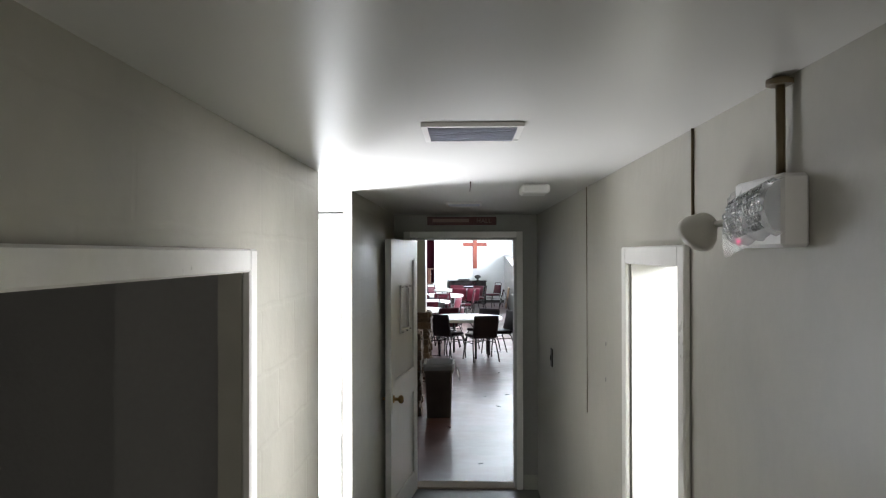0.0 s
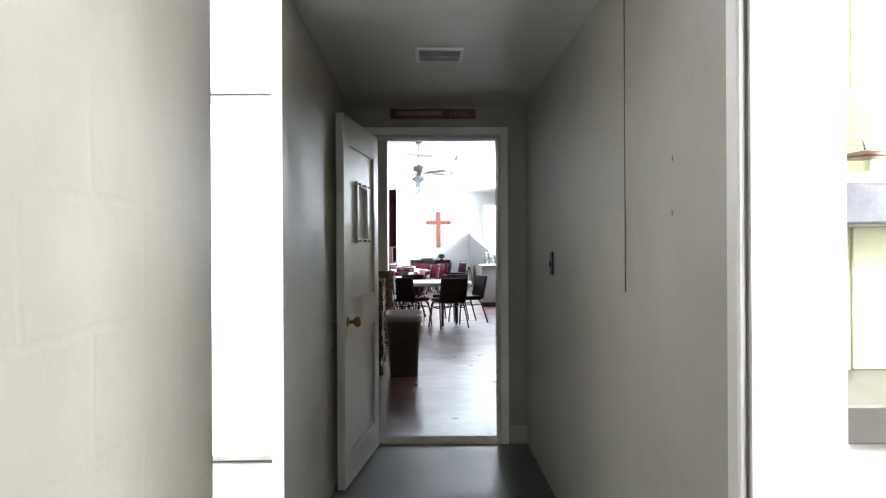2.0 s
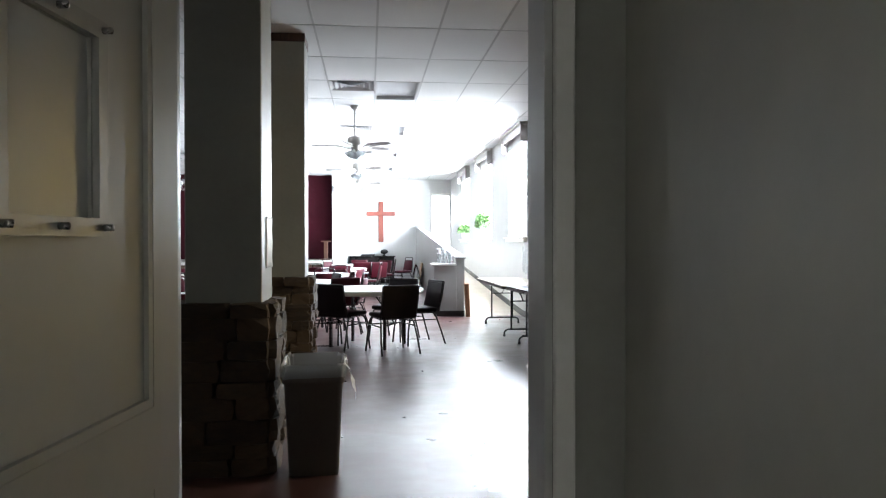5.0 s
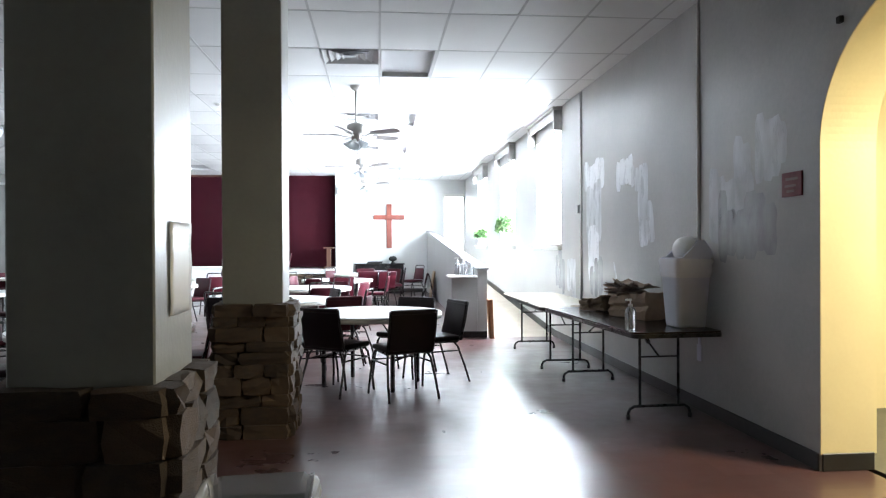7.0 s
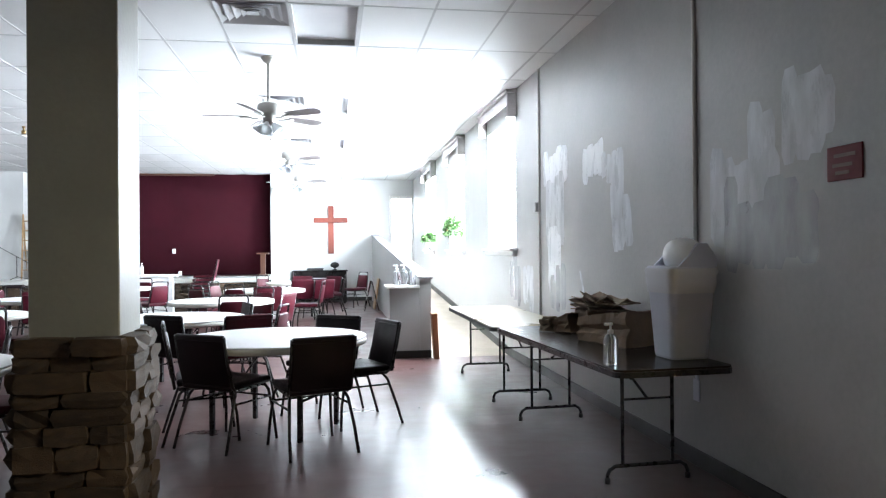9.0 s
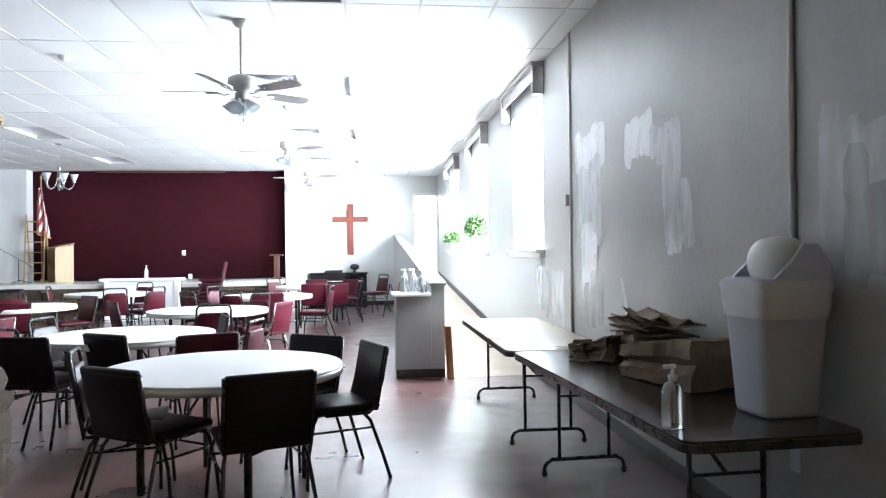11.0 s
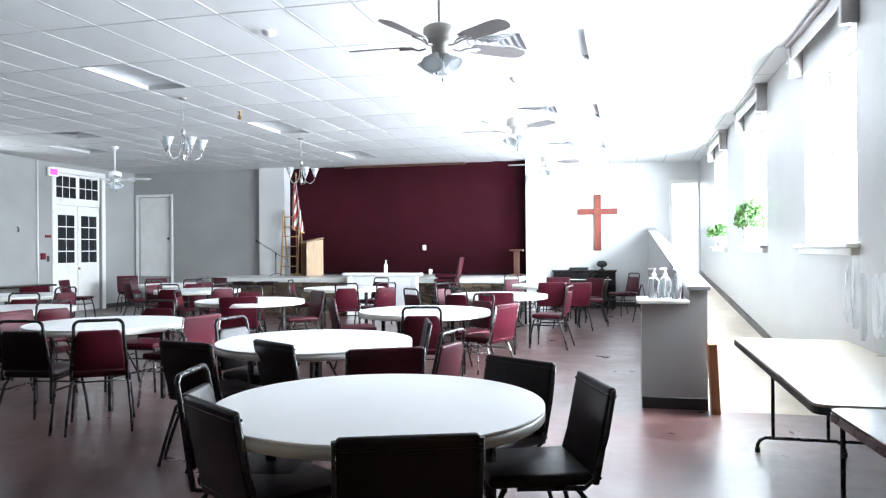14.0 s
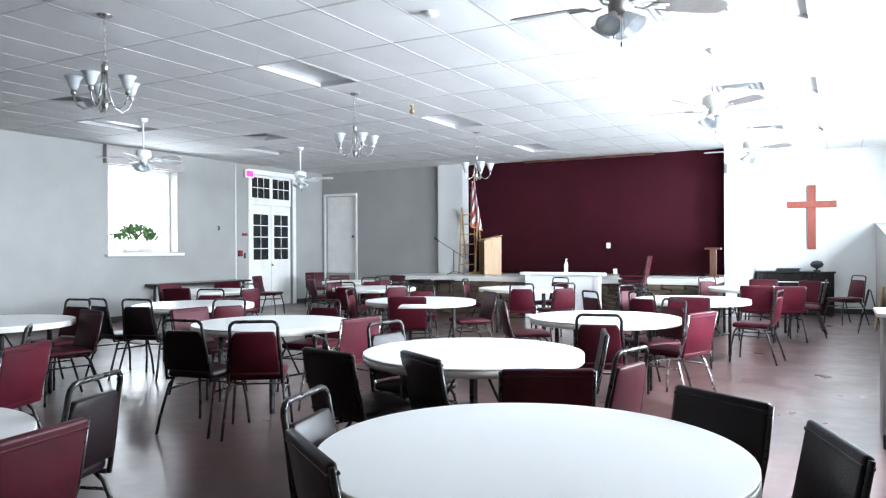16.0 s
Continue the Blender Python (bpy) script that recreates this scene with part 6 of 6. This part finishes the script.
for a, r in ((0.0, 90), (T, -90)):
    bb = B()
    lathe(bb, [(0.03, 0.0), (0.028, 0.006), (0.012, 0.01), (0.011, 0.035), (0.026, 0.045), (0.03, 0.06), (0.02, 0.072), (0.0, 0.074)], 16)
    bb.transform(pose(W - 0.065, a, 0.9, r, 0, 0))
    part("door_knob", bb, "brass", d)
    bb = B()
    bx(bb, W - 0.095, a - 0.003 if a == 0 else a, 0.8, W - 0.035, a if a == 0 else a + 0.003, 0.99)
    part("lock_plate", bb, "door_paint", d)
bb = B()
bx(bb, W, 0.008, 0.82, W + 0.003, T - 0.008, 0.98)
part("latch_plate", bb, "vent_metal", d)
for z in (0.25, 1.75):
    bb = B()
    tube(bb, [(-0.006, -0.002, z), (-0.006, -0.002, z + 0.1)], 0.007, 8)
    part("hinge", bb, "vent_metal", d)

s = thing("hall_sign", "narrow dark red plaque with carved lettering over the door", "sign")
bb = B()
bx(bb, -0.045, YS - 0.19, 2.172, 0.525, YS - 0.171, 2.24, 0.003)
pl = part("plaque", bb, "sign_red_dark", s)
bb = B()
bx(bb, 0.0, YS - 0.1925, 2.196, 0.3, YS - 0.19, 2.224)
part("name_bar", bb, "letter", pl)
cu2 = bpy.data.curves.new("lettering", "FONT")
cu2.body, cu2.size, cu2.extrude, cu2.align_x = "HALL", 0.052, 0.001, "LEFT"
tmp = new("tmp", cu2)
dg = bpy.context.evaluated_depsgraph_get()
tm = bpy.data.meshes.new_from_object(tmp.evaluated_get(dg))
bpy.data.objects.remove(tmp)
bb = B()
bb.from_mesh(tm)
bb.transform(pose(0.36, YS - 0.1915, 2.191, 90, 0, 0))
part("lettering", bb, "letter", pl)

s = thing("light_switch", "dark switch plate on the corridor wall", "light switch")
bb = B()
bx(bb, 0.852, 5.88, 1.165, 0.861, 5.955, 1.29, 0.003)
pl = part("plate", bb, "baseboard", s)
bb = B()
bx(bb, 0.845, 5.905, 1.21, 0.852, 5.925, 1.24, 0.002)
part("toggle", bb, "dark", pl)


def register(x0, y0, x1, y1, n, label):
    v = thing("ceiling_register", label, "ceiling vent", "corridor vents")
    bb = B()
    for q in ((x0 - 0.016, y0 - 0.016, x0, y1 + 0.016), (x1, y0 - 0.016, x1 + 0.016, y1 + 0.016), (x0, y0 - 0.016, x1, y0), (x0, y1, x1, y1 + 0.016)):
        bx(bb, q[0], q[1], CC - 0.012, q[2], q[3], CC - 0.001)
    part("frame_rim", bb, "white_trim", v)
    bb = B()
    bx(bb, x0, y0, CC - 0.003, x1, y1, CC - 0.001)
    part("backing", bb, "dark", v)
    for k in range(n):
        bb = B()
        y = y0 + (y1 - y0) * (k + 0.5) / n
        obx(bb, pose((x0 + x1) / 2, y, CC - 0.008, 40, 0, 0), x1 - x0, (y1 - y0) / n * 0.7, 0.002)
        part("slat", bb, "bin_grey", v)


register(0.17, 2.74, 0.395, 2.96, 8, "square ceiling register with a white rim")
register(0.16, 5.53, 0.36, 5.73, 7, "small grey ceiling register near the door")
s = thing("smoke_detector", "square white alarm box on the corridor ceiling", "smoke detector")
bb = B()
bx(bb, 0.53, 4.3, CC - 0.045, 0.66, 4.5, CC - 0.001, 0.01)
part("body", bb, "white_plastic", s)
# cracks and cable runs; the thin tube at y 4.5 draws a wall crack
for x, y, z0, z1, r in ((0.86, 4.5, 1.16, CC - 0.001, 0.0018), (0.858, 2.84, 1.97, CC - 0.001, 0.004)):
    conduit("cable", [(x, y, z0), (x + 0.001, y + 0.004, (z0 + z1) / 2), (x, y, z1)], r, "conduit_brown", "thin dark line down the corridor wall")
conduit("cable", [(0.29, 4.2, CC - 0.003), (0.292, 4.45, CC - 0.003), (0.29, 4.68, CC - 0.003)], 0.003, "dark_wood", "thin dark cable along the ceiling")
for y, z in ((4.03, 1.55), (4.035, 1.4)):
    bb = B()
    lathe(bb, [(0.0, -0.002), (0.007, 0.0), (0.009, 0.003), (0.004, 0.005), (0.0, 0.004)], 9)
    bb.transform(pose(0.862, y, z, 0, -90, 0) @ Matrix.Diagonal((1.1, 0.55, 0.6, 1)))
    solid("wall_plug", bb, "glossy_grey", "small grey plugged hole in the corridor wall", "wall plug", group="wall plugs")
# emergency light: a pale box half wrapped in bubble film, a conical lamp head and a stained conduit
e = thing("emergency_light", "emergency light wrapped in bubble film under a stained conduit", "emergency light", at=pose(-0.023, 0, 0))
bb = B()
bx(bb, 0.835, 2.2, 1.945, 0.884, 2.42, 2.075, 0.006)
bo = part("body", bb, "white_plastic", e, "off-white plastic box")
bb = B()
rl = random.Random(2)
ny = 14
rows = []
for k in range(ny + 1):
    y = 2.19 + 0.2 * k / ny
    r = 0.046 + 0.004 * math.sin(k * 1.3)
    rows.append([bb.verts.new((0.834 + r * 0.75 * math.cos(q) + rl.uniform(-0.002, 0.002), y, 2.005 - 0.12 * (y - 2.29) + r * math.sin(q) + rl.uniform(-0.002, 0.002))) for q in (math.pi * (0.5 + m / 12) for m in range(13))])
for a, c in zip(rows, rows[1:]):
    for q in range(12):
        f = bb.faces.new((a[q], a[q + 1], c[q + 1], c[q]))
        f.smooth = True
fw = part("bubble_film", bb, "wrap", bo, "clear bubble film roll")
BUBBLE = mesh("bubble", lathe(B(), [(0.0075, 0.0), (0.006, 0.004), (0.003, 0.006), (0.0, 0.0065)], 7), "clear_plastic")
for k in range(12):
    for m in range(7):
        y = 2.2 + 0.18 * (k + 0.5 * (m % 2)) / 12
        q = math.pi * (0.62 + 0.1 * m)
        o = new("bubble", BUBBLE)
        o.parent = bo
        o.matrix_basis = Matrix.Translation((0.834 + 0.036 * math.cos(q), y, 2.005 - 0.12 * (y - 2.29) + 0.047 * math.sin(q))) @ Vector((math.cos(q), 0, math.sin(q))).to_track_quat("Z", "Y").to_matrix().to_4x4()
bb = B()
gr = [[bb.verts.new((0.826 + 0.004 * math.sin(i * 1.7 + m) + 0.02 * abs(m / 5 - 0.5), 2.37 + 0.1 * i / 6, 1.945 + 0.125 * m / 5 - 0.02 * i / 6)) for m in range(6)] for i in range(7)]
for i in range(6):
    for m in range(5):
        f = bb.faces.new((gr[i][m], gr[i + 1][m], gr[i + 1][m + 1], gr[i][m + 1]))
        f.smooth = True
part("plastic_sleeve", bb, "wrap", bo, "cloudy plastic sleeve")
bb = B()
lathe(bb, [(0.0, 0.0), (0.004, 0.001), (0.004, 0.003), (0.0, 0.004)], 8)
bb.transform(pose(0.834, 2.395, 1.958, 0, -90, 0))
part("indicator", bb, "exit_glow", bo, "tiny red indicator lamp")
bb = B()
lathe(bb, [(0.0, 0.0), (0.03, 0.005), (0.055, 0.05), (0.06, 0.07), (0.056, 0.07), (0.0, 0.03)], 18)
bb.transform(Matrix.Translation((0.83, 2.56, 2.01)) @ Vector((-0.3, 0.75, -0.6)).to_track_quat("Z", "Y").to_matrix().to_4x4() @ Matrix.Scale(0.8, 4))
part("lamp_head", bb, "corridor_wall", e, "drab painted conical lamp head")
bb = B()
tube(bb, [(0.84, 2.42, 2.0), (0.85, 2.6, 2.0)], 0.008, 6)
part("arm", bb, "corridor_wall", e)
bb = B()
tube(bb, [(0.868, 2.28, 2.07), (0.868, 2.28, CC - 0.002)], 0.009, 8)
lathe(bb, [(0.026, 0), (0.026, 0.01), (0.012, 0.016)], 10, (0.868, 2.28, CC - 0.018))
part("conduit_drop", bb, "conduit_brown", e, "brown stained conduit")

# ---- kitchen beyond its doorway ----
f = thing("kitchen_tall_cabinet", "tall narrow white cabinet beside the kitchen door", "cabinet")
bb = B()
bx(bb, 1.035, 3.66, 0.0, 1.125, 4.43, 2.1, 0.006)
part("body", bb, "white_plastic", f)
bb = B()
bx(bb, 1.045, 3.642, 0.1, 1.115, 3.66, 2.05, 0.004)
part("door", bb, "white_plastic", f)
c = thing("kitchen_counter", "white base cabinet with a wooden counter top", "cabinet")
bb = B()
bx(bb, 1.27, 3.95, 0.0, 3.2, 4.43, 0.8, 0.004)
part("body", bb, "white_plastic", c)
bb = B()
bx(bb, 1.26, 3.9, 0.8, 3.22, 4.435, 0.9, 0.006)
part("counter_top", bb, "bin_brown", c, "drab brown-grey worktop")
for k in range(3):
    bb = B()
    bx(bb, 1.3 + k * 0.62, 3.935, 0.1, 1.89 + k * 0.62, 3.95, 0.76, 0.004)
    part("door", bb, "white_plastic", c)
s = thing("steel_shelf", "stainless steel shelf on the kitchen wall", "shelf")
bb = B()
bx(bb, 1.24, 4.12, 1.37, 2.6, 4.43, 1.49, 0.008)
part("tray", bb, "shelf_steel", s)
for x in (1.45, 2.45):
    bb = B()
    bx(bb, x, 4.3, 1.25, x + 0.02, 4.43, 1.37)
    part("bracket", bb, "steel", s)
s = thing("storage_box", "small grey box on the steel shelf", "box")
bb = B()
bx(bb, 1.45, 4.2, 1.492, 1.58, 4.35, 1.53, 0.004)
part("body", bb, "bin_grey", s)
s = thing("swing_arm_lamp", "small swing-arm lamp over the shelf", "lamp")
bb = B()
tube(bb, [(1.4, 4.42, 1.62), (1.47, 4.3, 1.66), (1.52, 4.25, 1.64), (1.53, 4.25, 1.6)], 0.005, 6)
part("arm", bb, "chrome", s)
bb = B()
lathe(bb, [(0.06, 1.575), (0.06, 1.59), (0.01, 1.6)], 14, (1.53, 4.25, 0))
part("head", bb, "dark_wood", s)
s = thing("kitchen_wall_cabinet", "pale yellow tall cupboard door", "cabinet")
bb = B()
bx(bb, 1.56, 4.28, 1.5, 1.84, 4.43, 1.82, 0.004)
part("body", bb, "kitchen_panel", s)
# glazed outside door of the side passage
g = thing("door_4", "bright glazed outside door of the passage", "door", kind="structure")
bb = B()
for q in ((-2.0, 0.02, -1.9, 2.25), (-0.7, 0.02, -0.6, 2.25), (-1.9, 0.02, -0.7, 0.05), (-1.9, 2.2, -0.7, 2.25)):
    bx(bb, q[0], 6.54, q[1], q[2], 6.598, q[3])
part("door_frame", bb, "white_trim", g)
bb = B()
bx(bb, -1.9, 6.57, 0.05, -0.7, 6.58, 2.2)
part("daylit_pane", bb, "passage_daylight", g)

# ---- stone cladding ----
column(-0.78, -0.345, 9.62, 10.06)
column(-0.815, -0.375, 12.83, 13.24)
z = 0.0
while z < 0.68:
    h = min(rs.uniform(0.08, 0.14), 0.7 - z)
    a = -7.9
    while a < SR - 0.05:
        w = min(rs.uniform(0.2, 0.5), SR - 0.03 - a)
        stone_at(st, a + w / 2, 26.74 + rs.uniform(-0.012, 0.012), z + h / 2, w, 0.1, h + 0.004, 0)
        a += w
    z += h
